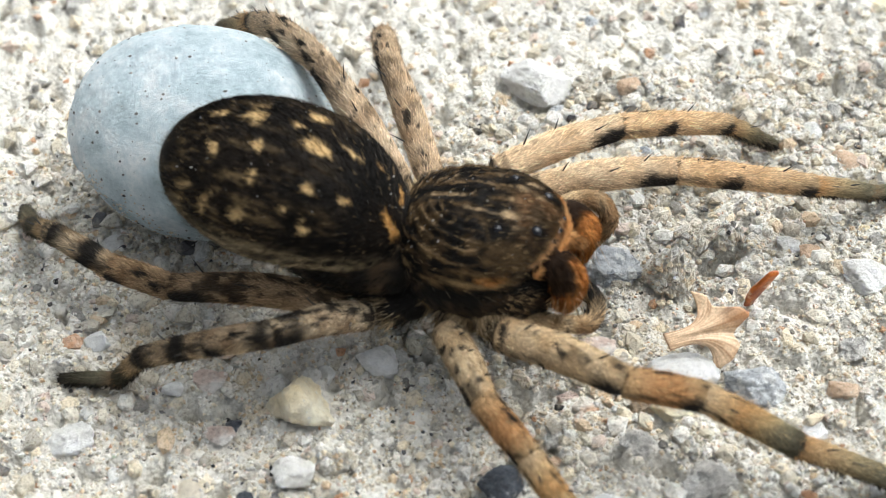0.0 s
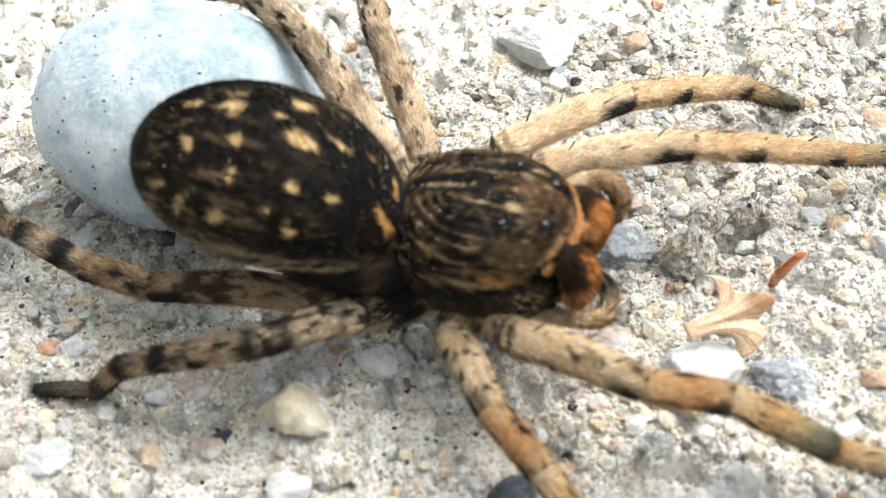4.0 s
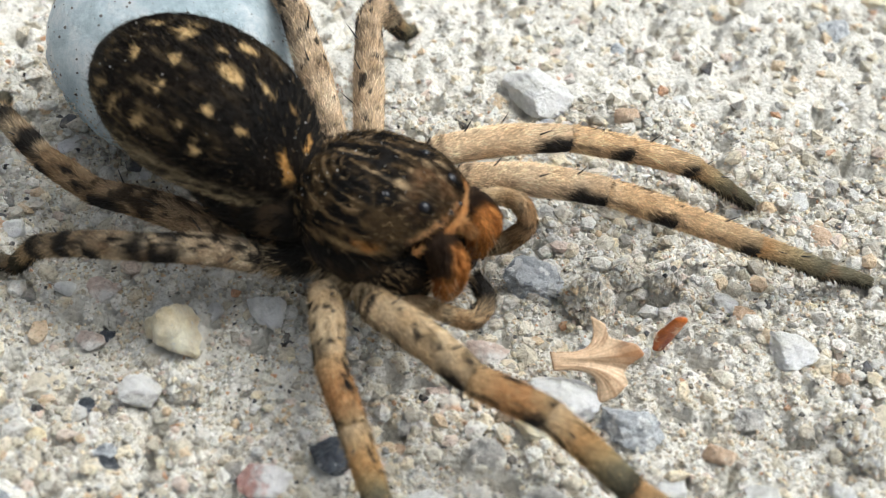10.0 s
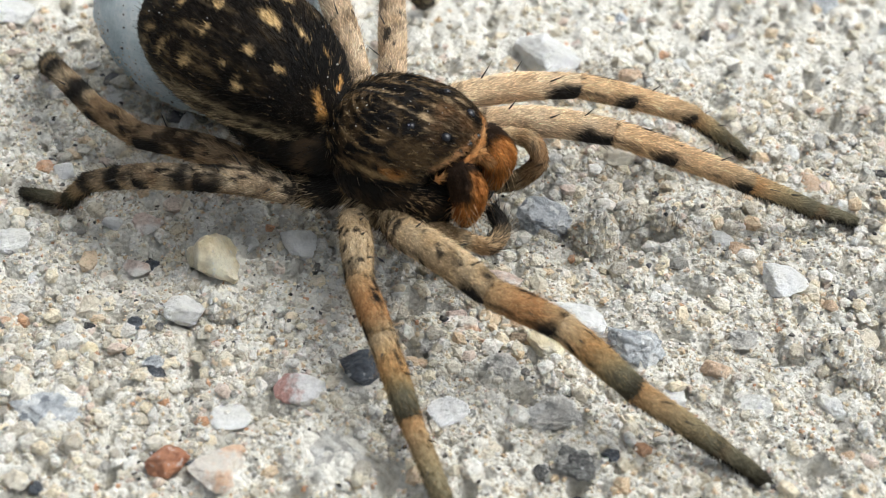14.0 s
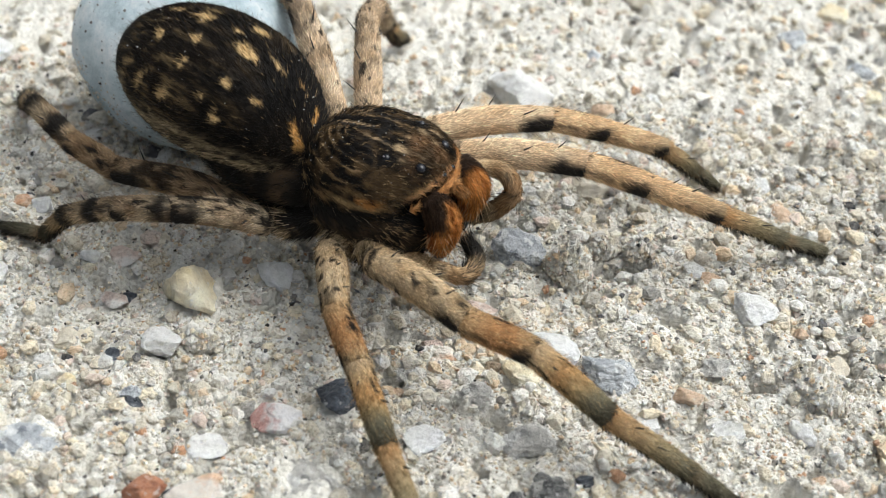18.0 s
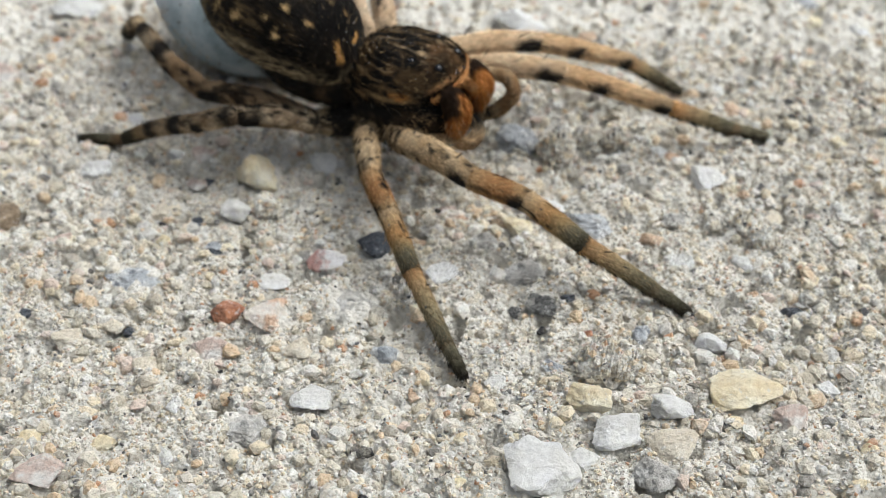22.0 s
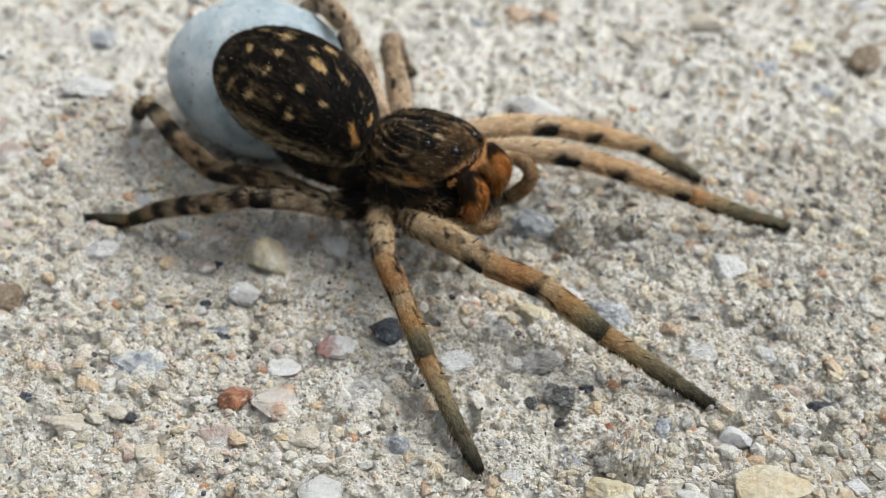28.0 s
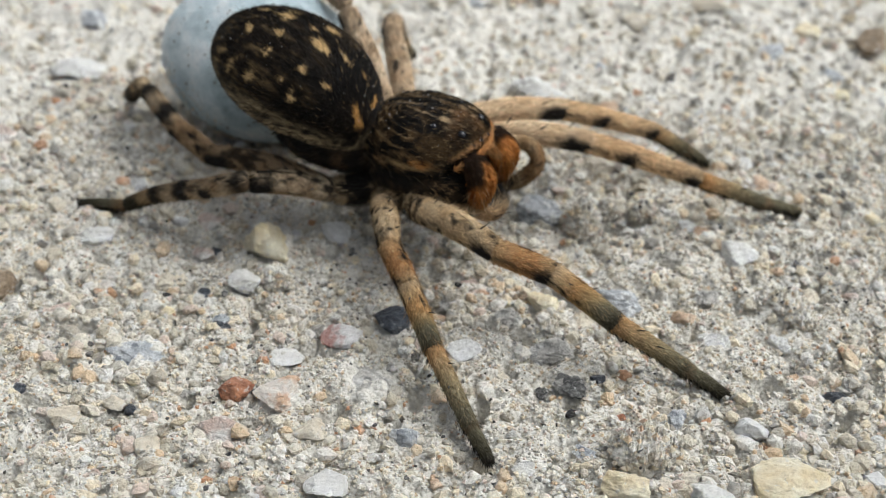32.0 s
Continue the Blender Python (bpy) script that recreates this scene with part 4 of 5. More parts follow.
def under_body():
    s = Shape()
    g, f, l, u = ellipsoid(CAR - np.array([0, 0, 0.10]), HEAD, 0, (0.58, 0.47, 0.26), 50, 60, 2.3, 0.34)
    q = g - CAR
    g = g + ((q @ LEFT) * -0.15 * np.clip((q @ FWD - 0.1) / 0.5, 0, 1))[..., None] * LEFT
    dark = lambda a, b, p: blend(BLACK * 1.1 + 0 * p, np.array([0.055, 0.036, 0.02]), (fbm(p * 8, 69) - 0.5) * 5)
    tuft = lambda a, b, p: blend(BLACK * 1.5 + 0 * p, np.array([0.26, 0.17, 0.09]) + 0 * p, (fbm(p * 7, 71) - 0.64) * 9)
    skin(s, g, dark)
    fur(s, g[::-1], 6000, 0.06, 0.006, 0.35, lambda a, b, p: blend(BLACK * 1.5 + 0 * p, np.array([0.30, 0.20, 0.10]) + 0 * p, (fbm(p * 5, 71) - 0.60) * 9), 1, 0.2, 0.4)
    part("sternum", s, [SKIN, FUR], spider, "black hairy underside", CAR - np.array([0, 0, 0.3]))
    # waist joint, swollen under the abdomen: black bulk that stands in for shade
    s = Shape()
    f, l, u = abdomen_frame()
    g = tube([CAR - FWD * 0.42 - np.array([0, 0, 0.10]), ABD + f * 0.62 - np.array([0, 0, 0.36]), ABD + f * 0.30 - np.array([0, 0, 0.40]), ABD - f * 0.15 - np.array([0, 0, 0.34])], [0.28, 0.33, 0.34, 0.24], 36, 28)
    skin(s, g, dark)
    fur(s, g, 5000, 0.08, 0.0062, 0.5, tuft, 1, 0.1, 0.4)
    part("pedicel_shade_fill", s, [SKIN, FUR], spider, "", CAR - FWD * 0.5)


def build_clypeus():
    """The orange-haired strip between face and jaws, with a wedge that runs down between them."""
    ridge = [np.array(q) for q in ((0.10, -0.41, 1.12), (0.26, -0.335, 1.20), (0.365, -0.22, 1.255), (0.385, -0.09, 1.285), (0.375, 0.05, 1.31), (0.30, 0.17, 1.33))]
    s = Shape()
    hair = lambda t, a, p: blend(np.array([0.30, 0.13, 0.04]) + 0 * p, np.array([0.48, 0.27, 0.115]), fbm(p * 14, 85) * 2.4 - 0.8)
    for line, radii in ((ridge, [0.008, 0.016, 0.025, 0.027, 0.021, 0.010]), ([ridge[2] + FWD * 0.01, ridge[2] + FWD * 0.10 + np.array([0.02, 0.03, -0.07])], [0.042, 0.025])):
        g = tube(line, radii, 50, 16)
        skin(s, g, hair)
        fur(s, g, 1500 if len(line) > 2 else 500, 0.06, 0.006, 0.35, lambda t, a, p: hair(t, a, p) * 1.1, 1, 0.3, 0.4)
    return part("clypeus", s, [SKIN, FUR], spider, "orange-haired strip over the jaws", ridge[2])


def build_chelicera(side):
    lift = np.array([0, 0, 0.07 if side > 0 else 0.0])  # the head is carried a little askew
    top = CAR + FWD * 0.46 + LEFT * 0.165 * side + np.array([0, 0, 0.23]) + lift
    mid = CAR + FWD * 0.615 + LEFT * 0.205 * side + np.array([0, 0, 0.05]) + lift
    low = CAR + FWD * 0.58 + LEFT * 0.180 * side + np.array([0, 0, -0.23]) + lift
    g = tube([top, mid, low], [0.095, 0.132, 0.078], 50, 26, 0.92, tuple(FWD))
    s = Shape()

    def colour(t, a, p):
        q = p - CAR
        n, streak = fbm(p * 9, 81), fbm(np.stack([q @ FWD * 18, q @ LEFT * 26, q[..., 2] * 6], -1), 83)
        c = blend(np.array([0.25, 0.085, 0.02]) + 0 * p, np.array([0.54, 0.23, 0.065]), streak * 2.4 - 0.7)
        dark = np.clip((0.29 - t + (n - 0.5) * 0.25 + 0.30 * np.clip((q @ LEFT - 0.20 * side) * side * 9, 0, 1)) * 7, 0, 1) * 0.96
        c = blend(c, BLACK * 1.5, dark)
        return blend(c, BLACK * 2, np.clip((t - 0.84) * 7, 0, 1))

    skin(s, g, colour)
    fur(s, g, 4600, 0.060, 0.0055, 0.28, lambda t, a, p: colour(t, a, p) * 1.25, 1, 0.05, 0.25)
    fur(s, g, 150, 0.20, 0.005, 0.8, lambda t, a, p: np.array([0.6, 0.42, 0.24]) + 0 * p, 1, 0.0, 0.4, lambda t, a, p: t > 0.5)
    ob = part("chelicera", s, [SKIN, FUR], spider, "bulging rust-orange furry jaw with a black top", top)
    t = Shape()
    skin(t, tube([low, low + LEFT * -0.05 * side + np.array([0, 0, -0.07]), low - LEFT * 0.16 * side + np.array([0, 0, -0.10]) - FWD * 0.05], [0.05, 0.04, 0.012], 12, 10), lambda a, b, p: np.array([0.03, 0.012, 0.008]) + 0 * p)
    part("fang", t, [EYE], ob, "dark glossy fang", low)


def limb_colour(style, bit, length):
    """Markings of one joint of a limb: pale ground, dark dashes along it, a dark end, rust or olive in the outer joints."""

    def steps(s, n, *rows):
        """Colours along the joint, with an uneven border."""
        at = np.clip(s + (n - 0.5) * 0.22, 0, 1)
        return np.stack([np.interp(at, [r[0] for r in rows], [r[1][k] for r in rows]) for k in range(3)], -1)

    def colour(s, a, p):
        n, m = fbm(p * 8, 91), fbm(p * 21, 93)
        top, flank = np.cos(a * math.tau), np.sin(a * math.tau)
        dash = fbm(np.stack([s * length * 9, top * 2.6 + 3, flank * 2.6], -1), 95, 3)
        fine = fbm(np.stack([s * length * 12, top * 5 + 7, flank * 5], -1), 96, 3)
        cream, straw, rust = np.array([0.56, 0.425, 0.265]), np.array([0.45, 0.305, 0.16]), np.array([0.36, 0.19, 0.08])
        under = np.clip(0.9 - top * 1.4 + (n - 0.5) * 1.6, 0, 1)
        if style == "warm":
            base = blend(np.array([0.59, 0.41, 0.24]) + 0 * p, np.array([0.75, 0.57, 0.38]), n * 1.6 - 0.3)
            cut = 0.70
        elif style == "sandy":
            base = blend(np.array([0.40, 0.275, 0.165]) + 0 * p, np.array([0.64, 0.50, 0.35]), n * 2.0 - 0.5)
            cut = 0.60
        elif style == "dim":
            base = blend(np.array([0.22, 0.135, 0.07]) + 0 * p, np.array([0.46, 0.32, 0.19]), n * 2.2 - 0.6)
            cut = 0.52
        elif style == "grey":
            base = blend(np.array([0.25, 0.165, 0.095]) + 0 * p, np.array([0.58, 0.46, 0.31]), n * 2.4 - 0.7)
            cut = 0.53
        else:
            base = blend(straw * 1.05 + 0 * p, cream, n * 1.8 - 0.3)
            cut = 0.585
        if style == "warm" and bit in ("patella", "tibia"):
            base = base * np.array([0.98, 0.91, 0.82])
        base = base * (0.66 + 0.6 * fine)[..., None]
        marks = np.clip((dash - cut) * 14, 0, 1)
        dots = np.clip((fbm(p * 15, 98, 2) - 0.665) * 20, 0, 1)
        if bit == "femur":
            c = blend(base, BLACK * 2, np.maximum(marks * (0.95 if style == "grey" else 0.8 if style == "dim" else 0.5), dots * (0.35 if style == "warm" else 0.95)) * (top > -0.6))
            c = blend(c, BLACK * 3, near(s, 0.88, 0.20 if style == "warm" else 0.15) * under * 2.2)
            c = blend(c, BLACK * 3, near(s, 0.03, 0.025) * 1.2 + near(s, 0.10, 0.02) * (m > 0.45))
            if style == "grey":
                c = blend(c, BLACK * 2.5, near(s + 0.1 * (n - 0.5), 0.80, 0.12) * 0.9 + np.clip((fbm(p * 5, 97) - 0.55) * 9, 0, 1) * 0.9)
        elif bit == "patella":
            c = base if style != "rust" else steps(s, n, (0, straw), (0.38, rust * 1.1), (0.62, rust * 1.1), (0.85, straw * 0.85), (1, straw * 0.6))
            c = blend(c, BLACK * 3, near(s, 0.86, 0.32 if style == "warm" else 0.24) * under * 2.2)
            c = blend(c, BLACK * 2, np.clip((dash - 0.55) * 12, 0, 1) * np.clip(top + 0.6, 0, 1))
            if style == "grey":
                c = blend(c, BLACK * 2.5, near(s, 0.15, 0.2) + near(s, 0.95, 0.15))
        elif bit == "tibia":
            if style == "rust":
                c = steps(s, n, (0, cream), (0.22, straw * 1.25), (0.40, np.array([0.50, 0.29, 0.12])), (0.58, np.array([0.36, 0.26, 0.13])), (0.74, OLIVE * 1.35), (0.88, OLIVE * 0.7), (1, BLACK * 4)) * (0.7 + 0.6 * fine)[..., None]
                c = blend(c, BLACK * 2, np.clip((dash - 0.60) * 12, 0, 1) * (s < 0.5))
            else:
                c = blend(base, OLIVE * (0.9 if style == "grey" else 1.8), np.clip((s - 0.45) * 2.2, 0, 1) * 0.5)
                c = blend(c, BLACK * 3, near(s, 0.90, 0.20) * (under * 2.4 if style == "warm" else 1.2 + 0 * s))
                c = blend(c, BLACK * 3, marks * 0.8)
            if style == "grey":
                c = blend(c, BLACK * 2.5, near(s + 0.1 * (n - 0.5), 0.35, 0.16) * 1.5)
        elif bit == "metatarsus":
            c = steps(s, n, (0, np.array([0.46, 0.25, 0.10])), (0.2, straw), (0.5, np.array([0.34, 0.27, 0.155])), (0.8, OLIVE * 1.3), (1, OLIVE * 0.8)) * (0.7 + 0.6 * fine)[..., None]
            if style == "grey":
                c = blend(steps(s, n, (0, cream * 0.8), (0.35, straw * 0.7), (0.6, OLIVE * 0.5), (1, OLIVE * 0.4)), BLACK * 2.5, near(s, 0.12, 0.1))
        else:
            c = steps(s, n, (0, np.array([0.24, 0.15, 0.08])), (0.3, OLIVE * 1.3), (0.7, OLIVE * (1.3 if style == "warm" else 0.6)), (1, OLIVE * 0.8 if style == "warm" else BLACK * 4))
        return c

    return colour


LEG_RADII = {"femur": (0.112, 0.120, 0.098), "patella": (0.098, 0.104, 0.094), "tibia": (0.094, 0.092, 0.082), "metatarsus": (0.076, 0.070, 0.061), "tarsus": (0.056, 0.052, 0.036)}
LEG_PARTS = {}


def build_leg(key, joints, style, thick=1.0, bow=0.05):
    """joints: hip, knee, end of patella, end of tibia, end of metatarsus, tip."""
    joints = np.asarray(joints, float)
    root = CAR - np.array([0, 0, 0.26]) + (joints[0] - CAR) * np.array([0.35, 0.35, 0.0])
    s = Shape()
    g = tube([root, root * 0.45 + joints[0] * 0.55 + np.array([0, 0, -0.02]), joints[0]], np.array([0.15, 0.15, 0.115]) * thick, 30, 18)
    dark = lambda a, b, p: blend(blend(BLACK * 1.5 + 0 * p, np.array([0.40, 0.29, 0.16]), (a - 0.60) * 2.4 + (fbm(p * 9, 97) - 0.50) * 6), BLACK * 2, near(a, 0.72, 0.05) + near(a, 0.93, 0.04))
    skin(s, g, dark)
    fur(s, g, 1100, 0.10, 0.005, 0.55, lambda a, b, p: dark(a, b, p) * 1.25, 1, 0.15, 0.4)
    fur(s, g, 420, 0.11, 0.0055, 0.7, lambda a, b, p: np.zeros(p.shape) + np.array([0.56, 0.43, 0.27]), 1, 0.0, 0.35, lambda a, b, p: (a > 0.72) & (np.cos(b * math.tau) > -0.2))
    leg = part("leg", s, [SKIN, FUR], spider, {"rust": "tan leg with rust and olive outer joints", "warm": "warm tan leg with black underside blotches", "grey": "grey-tan leg mottled with black bands", "dim": "brown leg spotted and banded with black", "sandy": "pale sandy leg with faint dark marks"}[style], joints[0])
    LEG_PARTS[key] = [leg]
    for k, bit in enumerate(("femur", "patella", "tibia", "metatarsus", "tarsus")):
        a, b = joints[k], joints[k + 1]
        way = unit(b - a)
        length = np.linalg.norm(b - a)
        up = unit(np.array([0, 0, 1.0]) - way * way[2])
        mid = (a + b) / 2 + up * bow * length * (1.0 if bit == "femur" else 0.3)
        r = np.array(LEG_RADII[bit]) * thick
        over = 0.05 if bit != "femur" else 0.03
        g = tube([a - way * over, mid, b + way * (over if bit != "tarsus" else 0)], r, 44, 20)
        s = Shape()
        colour = limb_colour("grey" if style == "dim" and bit not in ("femur", "patella") else style, bit, length)
        skin(s, g, lambda t, q, p: colour(t, q, p) * 0.82)
        count = int(5200 * length * (1.2 if bit in ("femur", "patella", "tibia") else 0.9))
        fur(s, g, count, 0.050 if bit != "tarsus" else 0.042, 0.0054, 0.20, lambda t, q, p: strewn(colour(t, q, p) * 1.2, 0.12 if bit != "tarsus" and style != "warm" else 0.0, (0.52, 0.38, 0.20)), 1, 0.0, 0.3, None, (0.5, 1.45))
        fur(s, g, count // 9, 0.085, 0.0035, 0.7, lambda t, q, p: colour(t, q, p) * 1.3, 1, 0.0, 0.4)
        if bit in ("femur", "tibia", "metatarsus"):
            for q in range(3 if bit == "femur" else 2):
                t = 0.3 + 0.24 * q + rng.uniform(-0.03, 0.03)
                ang = rng.uniform(-1.2, 1.2)
                row = g[int(t * 43)]
                root_at = row[int((ang / math.tau) % 1 * 20)]
                spine_cone(s, root_at, way * 0.8 + unit(root_at - row.mean(0)), rng.uniform(0.10, 0.16) * (1 if bit == "femur" else 0.7), 0.007, 2)
        if bit in ("metatarsus", "tarsus"):
            fur(s, g, int(1500 * length), 0.055, 0.011, 1.0, lambda t, q, p: BLACK * 3 + 0 * p, 1, 0.5, 0.35, lambda t, q, p: np.cos(q * math.tau) < (0.1 if bit == "tarsus" else -0.5))
        if bit == "tarsus":
            for c in (-1, 1):
                spine_cone(s, b - way * 0.02, way + np.array([0, 0, -0.6]) + np.cross(way, (0, 0, 1)) * 0.4 * c, 0.06, 0.010, 2)
        LEG_PARTS[key].append(part(bit, s, [SKIN, FUR, BRISTLE], leg, "", a))
    return leg


def build_palp(key, points, radii, style):
    points = np.asarray(points, float)
    s = Shape()

    def colour(t, a, p):
        n = fbm(p * 12, 99)
        c = blend(np.array([0.22, 0.14, 0.07]) + 0 * p, np.array([0.50, 0.38, 0.23]), n * 2.4 - 0.8)
        c = blend(c, np.array([0.24, 0.13, 0.06]), near(t, 0.5, 0.3) * (0.7 if style == "far" else 0.2))
        return blend(c, BLACK * 2.2, np.clip((t - 0.62) * 5, 0, 1) * (1.0 if style == "near" else 0.55) + (n > 0.66) * 0.6)

    g = tube(points, radii, 60, 16)
    skin(s, g, colour)
    fur(s, g, 2600, 0.042, 0.0062, 0.35, lambda t, a, p: colour(t, a, p) * 1.2, 1, 0.0, 0.3)
    fur(s, g, 60 if style == "far" else 420, 0.15, 0.005, 0.9, lambda t, a, p: BLACK * 2 + 0 * p, 1, 0.0, 0.35, lambda t, a, p: t > 0.5)
    return part("pedipalp", s, [SKIN, FUR], spider, "short hairy pedipalp", points[0])


build_carapace()
abdomen = build_abdomen()
under_body()
build_clypeus()
build_chelicera(-1)
build_chelicera(1)
# hip, knee, patella end, tibia end, metatarsus end, tip
LEGS = {
    "near_front": ([(-0.15, -0.49, 0.72), (0.57, -1.06, 0.74), (1.05, -1.19, 0.64), (1.57, -1.55, 0.47), (2.15, -1.68, 0.16), (2.50, -1.85, 0.04)], "rust", 1.02),
    "near_second": ([(-0.47, -0.32, 0.64), (-0.33, -0.97, 0.64), (-0.12, -1.39, 0.56), (0.13, -1.86, 0.32), (0.48, -2.50, 0.12), (0.66, -2.80, 0.03)], "rust", 0.94),
    "near_third": ([(-0.95, -0.06, 0.60), (-1.61, -0.36, 0.89), (-2.04, -0.25, 0.76), (-2.53, 0.01, 0.43), (-2.75, 0.08, 0.16), (-3.18, 0.26, 0.05)], "grey", 0.88),
    "near_rear": ([(-1.05, 0.09, 0.56), (-2.32, 0.65, 0.41), (-2.74, 0.88, 0.47), (-3.12, 1.16, 0.61), (-3.38, 1.62, 0.30), (-3.52, 2.1, 0.05)], "dim", 0.95),
    "far_front": ([(0.30, 0.75, 0.78), (1.35, 0.59, 0.93), (1.83, 0.59, 0.78), (2.41, 0.62, 0.56), (2.98, 0.80, 0.22), (3.37, 0.91, 0.05)], "warm", 0.95),
    "far_second": ([(0.08, 0.85, 0.90), (1.06, 1.09, 0.97), (1.50, 1.24, 0.80), (1.99, 1.36, 0.60), (2.30, 1.51, 0.30), (2.54, 1.64, 0.05)], "warm", 0.92),
    "far_third": ([(-0.36, 0.95, 0.80), (-0.52, 2.08, 1.12), (-0.50, 2.55, 0.95), (-0.45, 2.95, 0.55), (-0.38, 3.3, 0.2), (-0.33, 3.58, 0.05)], "sandy", 0.92),
    "far_rear": ([(-0.60, 0.85, 0.90), (-1.03, 1.75, 1.38), (-1.30, 2.35, 1.30), (-1.50, 3.00, 0.92), (-1.72, 3.7, 0.40), (-1.85, 4.2, 0.06)], "sandy", 0.98),
}
for key, (joints, style, thick) in LEGS.items():
    build_leg(key, joints, style, thick)
PALPS = [build_palp("near", [(0.05, -0.32, 0.68), (0.31, -0.38, 0.60), (0.53, -0.33, 0.52), (0.59, -0.19, 0.56), (0.48, -0.08, 0.67)], [0.05, 0.056, 0.062, 0.06, 0.045], "near"),
         build_palp("far", [(0.42, 0.38, 0.92), (0.60, 0.46, 0.91), (0.74, 0.44, 0.89), (0.81, 0.37, 0.80), (0.69, 0.36, 0.60), (0.48, 0.36, 0.48)], [0.055, 0.058, 0.068, 0.065, 0.07, 0.045], "far")]


# ---- dry bract and bud scale lying before the spider ----
def build_leaf():
    """A papery bract: a narrow stalk end that fans out into three curled lobes, a folded sheet with thickness."""
    at = np.array([1.38, -0.34, 0.27])
    stalk = np.array([1.06, -0.385, 0.25]) - at
    v, u = np.linspace(-1, 1, 61), np.linspace(0, 1, 34)
    lobes = np.array([(-1.0, 1.30, -0.17, 0.445), (-0.84, 1.40, -0.21, 0.43), (-0.62, 1.43, -0.25, 0.36), (-0.34, 1.61, -0.28, 0.37), (-0.22, 1.67, -0.32, 0.33), (-0.05, 1.57, -0.36, 0.26),
                      (0.26, 1.54, -0.385, 0.23), (0.46, 1.575, -0.43, 0.18), (0.66, 1.50, -0.49, 0.12), (0.86, 1.41, -0.52, 0.09), (1.0, 1.37, -0.51, 0.10)])
    edge = np.stack([np.interp(v, lobes[:, 0], lobes[:, k]) for k in (1, 2, 3)], -1) - at
    heart = np.array([1.57, -0.35, 0.29]) - at
    across = unit(np.array([0.25, -0.55, -0.6]))
    fan = (u**3.0)[:, None, None]
    flat = stalk + u[:, None, None] * (heart - stalk) + fan * (edge - heart)[None] + across * (0.062 * v[None, :, None] * (1 - 0.45 * u[:, None, None]))
    face = unit(np.cross(heart - stalk, across))
    fold = 0.018 * np.sin(v * 6.5 + 0.6)[None] * u[:, None] ** 1.2 + 0.045 * (v**2)[None] * u[:, None] * np.where(v < 0, 1, 0.6)[None] - 0.05 * np.clip(u - 0.8, 0, 1)[:, None]
    fold = fold + 0.02 * (fbm(flat * 14, 113) - 0.5)
    flat = flat - face * fold[..., None] * np.sign(face[2])
    n = flat.shape[0] * flat.shape[1]
    k = (np.arange(33)[:, None] * 61 + np.arange(60)[None]).ravel()
    quads = np.stack([k, k + 1, k + 62, k + 61], -1)
    ring = np.r_[np.arange(60), np.arange(33) * 61 + 60, 33 * 61 + np.arange(60, 0, -1), np.arange(33, 0, -1) * 61]
    after = np.roll(ring, -1)
    both = np.concatenate([quads, quads[:, ::-1] + n, np.stack([ring, ring + n, after + n, after], -1)])
    verts = np.concatenate([flat.reshape(-1, 3), (flat - np.array([0, 0, 0.012])).reshape(-1, 3)])
    uu, vv = (np.tile(np.broadcast_to(x, (34, 61)).ravel(), 2) for x in (u[:, None], v[None]))
    grain = fbm(np.stack([uu * 3, vv * 22, 0 * uu], -1), 111)
    fibre = fbm(np.stack([uu * 2, vv * 60, 0 * uu], -1), 115, 3)
    c = blend(np.array([0.38, 0.22, 0.115]) + 0 * verts, np.array([0.77, 0.57, 0.37]), grain * 1.6 + fibre * 1.4 - 0.95)
    c = blend(c, np.array([0.40, 0.18, 0.07]), near(vv, -0.22, 0.22) * np.clip((uu - 0.62) * 2.6, 0, 1) * 0.95)
    c = blend(c, np.array([0.16, 0.08, 0.045]), near(vv, -0.42, 0.14) * np.clip((uu - 0.84) * 6, 0, 1) * (grain > 0.4))
    c = blend(c, np.array([0.30, 0.19, 0.12]), np.clip((0.06 - uu) * 14, 0, 1) * 0.7 + near(vv, 0.15, 0.06) * (uu > 0.3) * 0.4)
    s = Shape().add(at + verts, both, c)
    return tagged(part("dry_leaf", s, [LEAF], None, "small papery tan three-lobed dry bract", at), "", "leaf")


def build_seed():
    a, b = np.array([1.80, 0.03, 0.02]), np.array([1.90, -0.11, 0.50])
    side = unit(np.cross(b - a, (0.2, 1, 0)))
    g = tube([a, (a + b) / 2 + side * 0.02, b], [0.050, 0.078, 0.050], 40, 20, 0.45, (0.3, -0.8, 0.2))
    g = g * 1.0 + (unit(g - g.mean(1, keepdims=True)) * (0.03 * (fbm(g * 12, 123) - 0.5))[..., None])
    s = Shape()

    def colour(t, q, p):
        n = fbm(np.stack([t * 4, q * 9, 0 * t], -1), 121)
        c = blend(np.array([0.21, 0.035, 0.01]) + 0 * p, np.array([0.58, 0.16, 0.025]), n * 1.6 - 0.6 + t * 0.7)
        return blend(c, np.array([0.80, 0.55, 0.35]), (fbm(p * 16, 125) > 0.68) * 0.8)

    skin(s, g, colour)
    return tagged(part("bud_scale", s, [LEAF], None, "glossy red-orange bud scale standing on the concrete", a), "", "bud scale")


leaf = build_leaf()
seed = build_seed()

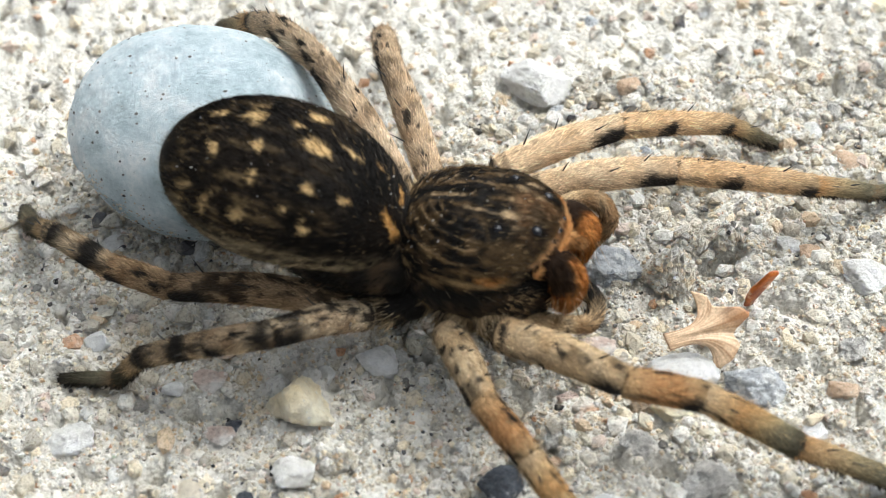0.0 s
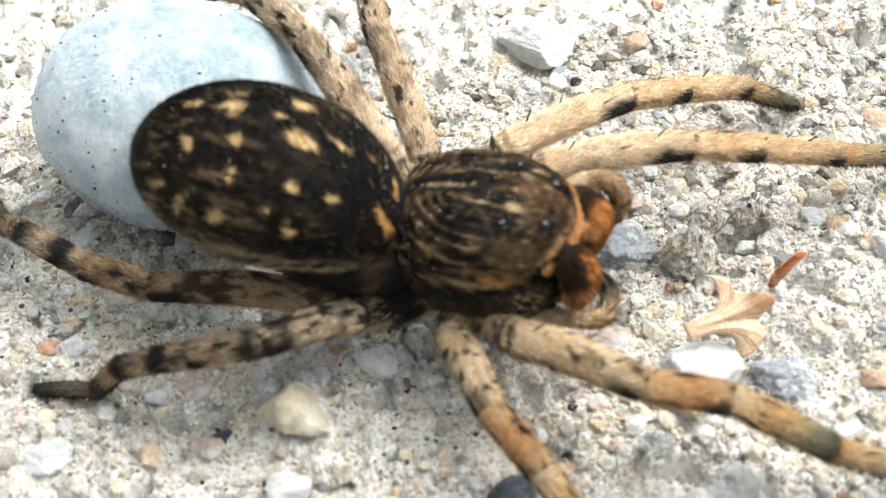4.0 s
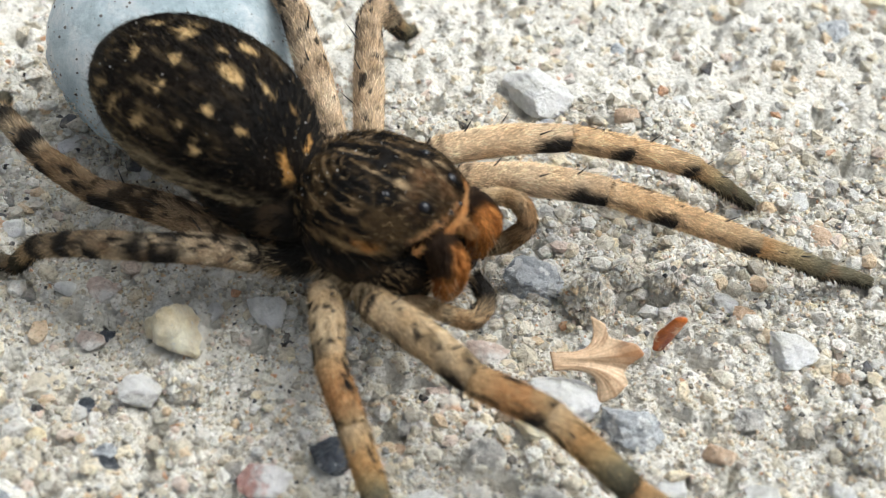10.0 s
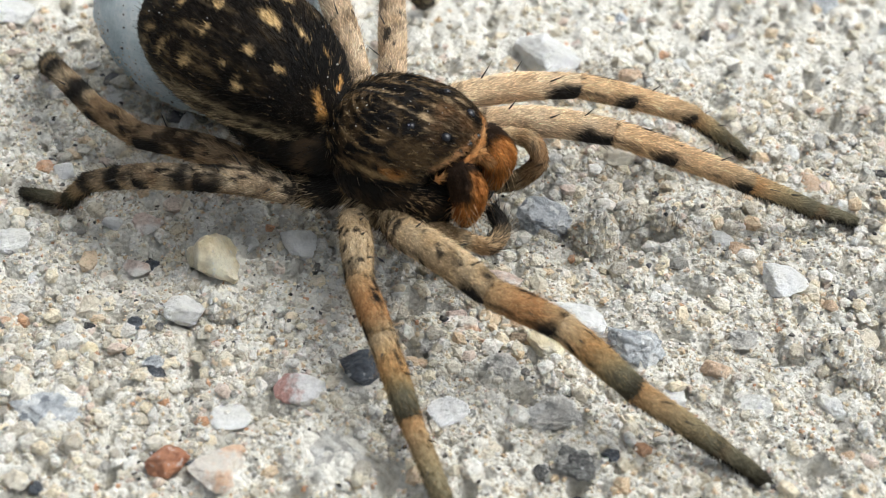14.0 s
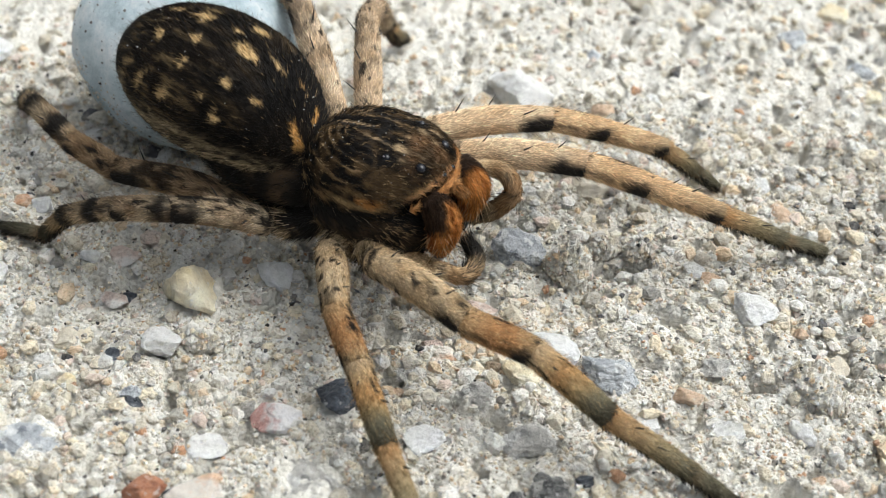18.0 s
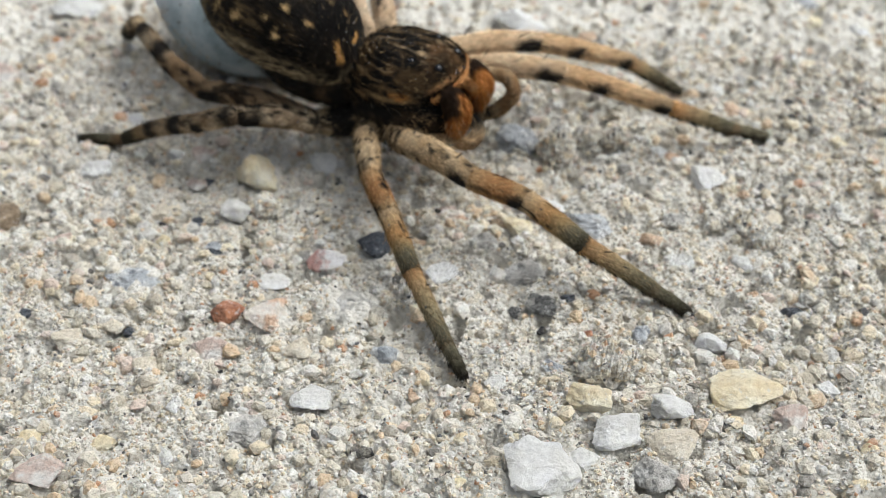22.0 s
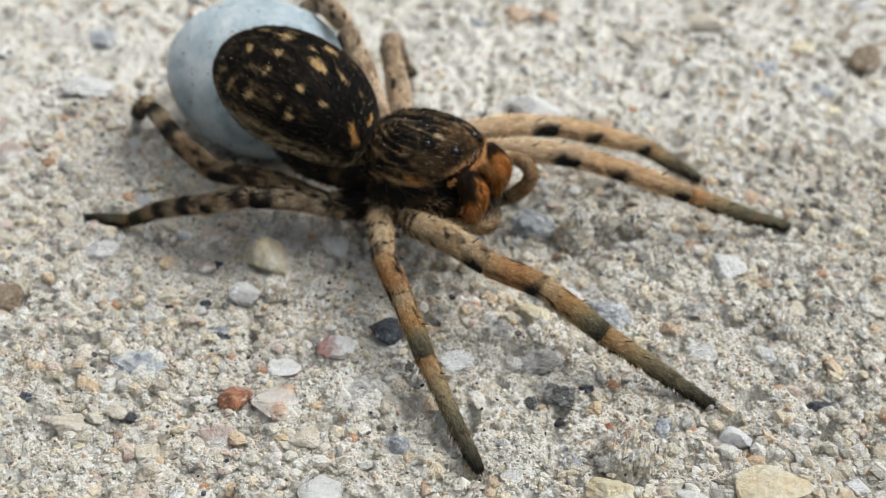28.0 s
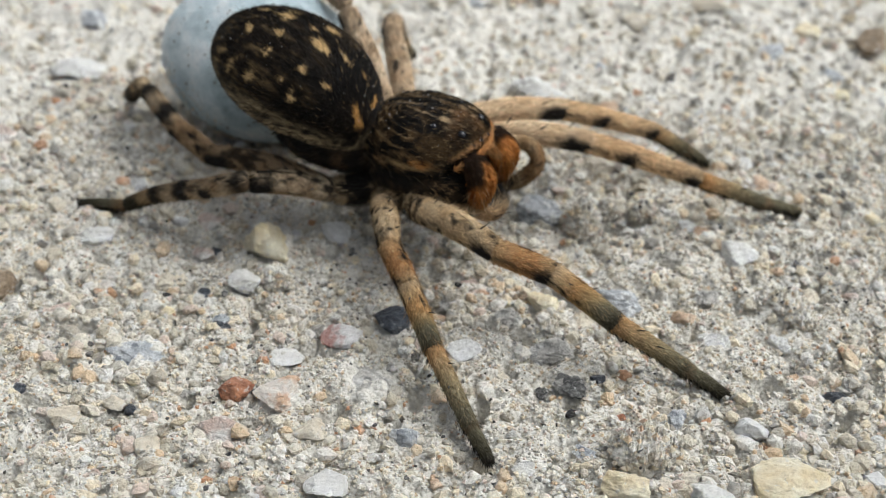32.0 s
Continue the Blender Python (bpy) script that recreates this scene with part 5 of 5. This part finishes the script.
# the joints after the spider has shifted its weight
LEGS_AFTER = {
    "near_third": [(-0.95, -0.08, 0.56), (-1.65, -0.43, 0.83), (-2.06, -0.31, 0.64), (-2.58, -0.04, 0.36), (-2.95, 0.08, 0.13), (-3.44, 0.20, 0.04)],
    "near_rear": [(-1.0, 0.08, 0.46), (-2.24, 0.66, 0.38), (-2.61, 0.91, 0.50), (-3.02, 1.28, 0.74), (-3.30, 1.75, 0.36), (-3.45, 2.2, 0.05)],
    "far_front": [(0.30, 0.75, 0.74), (1.28, 0.55, 0.87), (1.73, 0.57, 0.74), (2.38, 0.58, 0.52), (2.98, 0.78, 0.20), (3.39, 0.90, 0.04)],
    "far_second": [(0.10, 0.83, 0.86), (1.05, 1.05, 0.90), (1.46, 1.20, 0.75), (1.95, 1.34, 0.56), (2.28, 1.51, 0.28), (2.54, 1.65, 0.05)],
    "far_third": [(-0.40, 0.95, 0.80), (-0.68, 2.05, 1.12), (-0.72, 2.52, 0.95), (-0.70, 2.95, 0.55), (-0.66, 3.3, 0.2), (-0.62, 3.58, 0.05)],
    "far_rear": [(-0.60, 0.85, 0.90), (-1.12, 1.80, 1.50), (-1.42, 2.38, 1.42), (-1.72, 3.02, 1.02), (-1.98, 3.7, 0.44), (-2.1, 4.2, 0.06)],
}
SHIFT = (0.045, -0.014, -0.031)  # how far the body sinks then


def motions():
    """The bract and then the bud scale are blown away; the spider shifts its weight once."""
    def at(ob, t, move=(0, 0, 0), turn=(0, 0, 0)):
        p = home[ob.name] + Vector([m * SIZE for m in move])
        return (t, pose(p.x, p.y, p.z, *turn))

    def shift(ob, move, turn=None):
        first = Matrix.Translation(home[ob.name])
        then = Matrix.Translation(home[ob.name] + Vector([float(m) * SIZE for m in move])) @ (turn or Matrix())
        walk(ob, [(0, first), (20.2, first), (20.3, first), (20.4, then), (20.5, then), (32.0, then)])

    home = {o.name: o.location.copy() for o in scene.objects}
    walk(leaf, [at(leaf, 0), at(leaf, 10.5), at(leaf, 10.6), at(leaf, 10.7, (6.5, -3.2, 0.9), (30, -40, 50)), at(leaf, 11.0, (9.5, -4.5, 0.0), (0, 0, 100)), at(leaf, 11.1, (9.5, -4.5, 0.0), (0, 0, 100)), at(leaf, 32.0, (9.5, -4.5, 0.0), (0, 0, 100))])
    walk(seed, [at(seed, 0), at(seed, 11.8), at(seed, 11.9), at(seed, 12.0, (6.5, -3.4, 0.9), (40, 30, 40)), at(seed, 12.3, (9.0, -5.2, 0.03), (60, 45, 80)), at(seed, 12.4, (9.0, -5.2, 0.03), (60, 45, 80)), at(seed, 32.0, (9.0, -5.2, 0.03), (60, 45, 80))])
    first, then = (Matrix([[float(v) for v in axis] for axis in abdomen_frame(*turn)]).transposed() for turn in ((ABD_YAW, ABD_PITCH), (-32.6, -8.9)))
    shift(abdomen, (0.078, -0.117, 0.061), (then @ first.transposed()).to_4x4())
    for ob in spider.children:
        if ob.name.split(".")[0] in ("carapace", "chelicera", "sternum", "clypeus"):
            shift(ob, SHIFT)
    shift(PALPS[0], (-0.04, -0.03, 0.01), Matrix.Rotation(radians(-14), 4, "Y"))
    shift(PALPS[1], SHIFT)
    for key, after in LEGS_AFTER.items():
        before, after = np.array(LEGS[key][0]), np.array(after)
        leg, *bits = LEG_PARTS[key]
        hip = after[0] - before[0]
        shift(leg, hip)
        for k, bit in enumerate(bits):
            turn = Vector(before[k + 1] - before[k]).rotation_difference(Vector(after[k + 1] - after[k])).to_matrix().to_4x4()
            shift(bit, after[k] - before[k] - hip, turn)


motions()
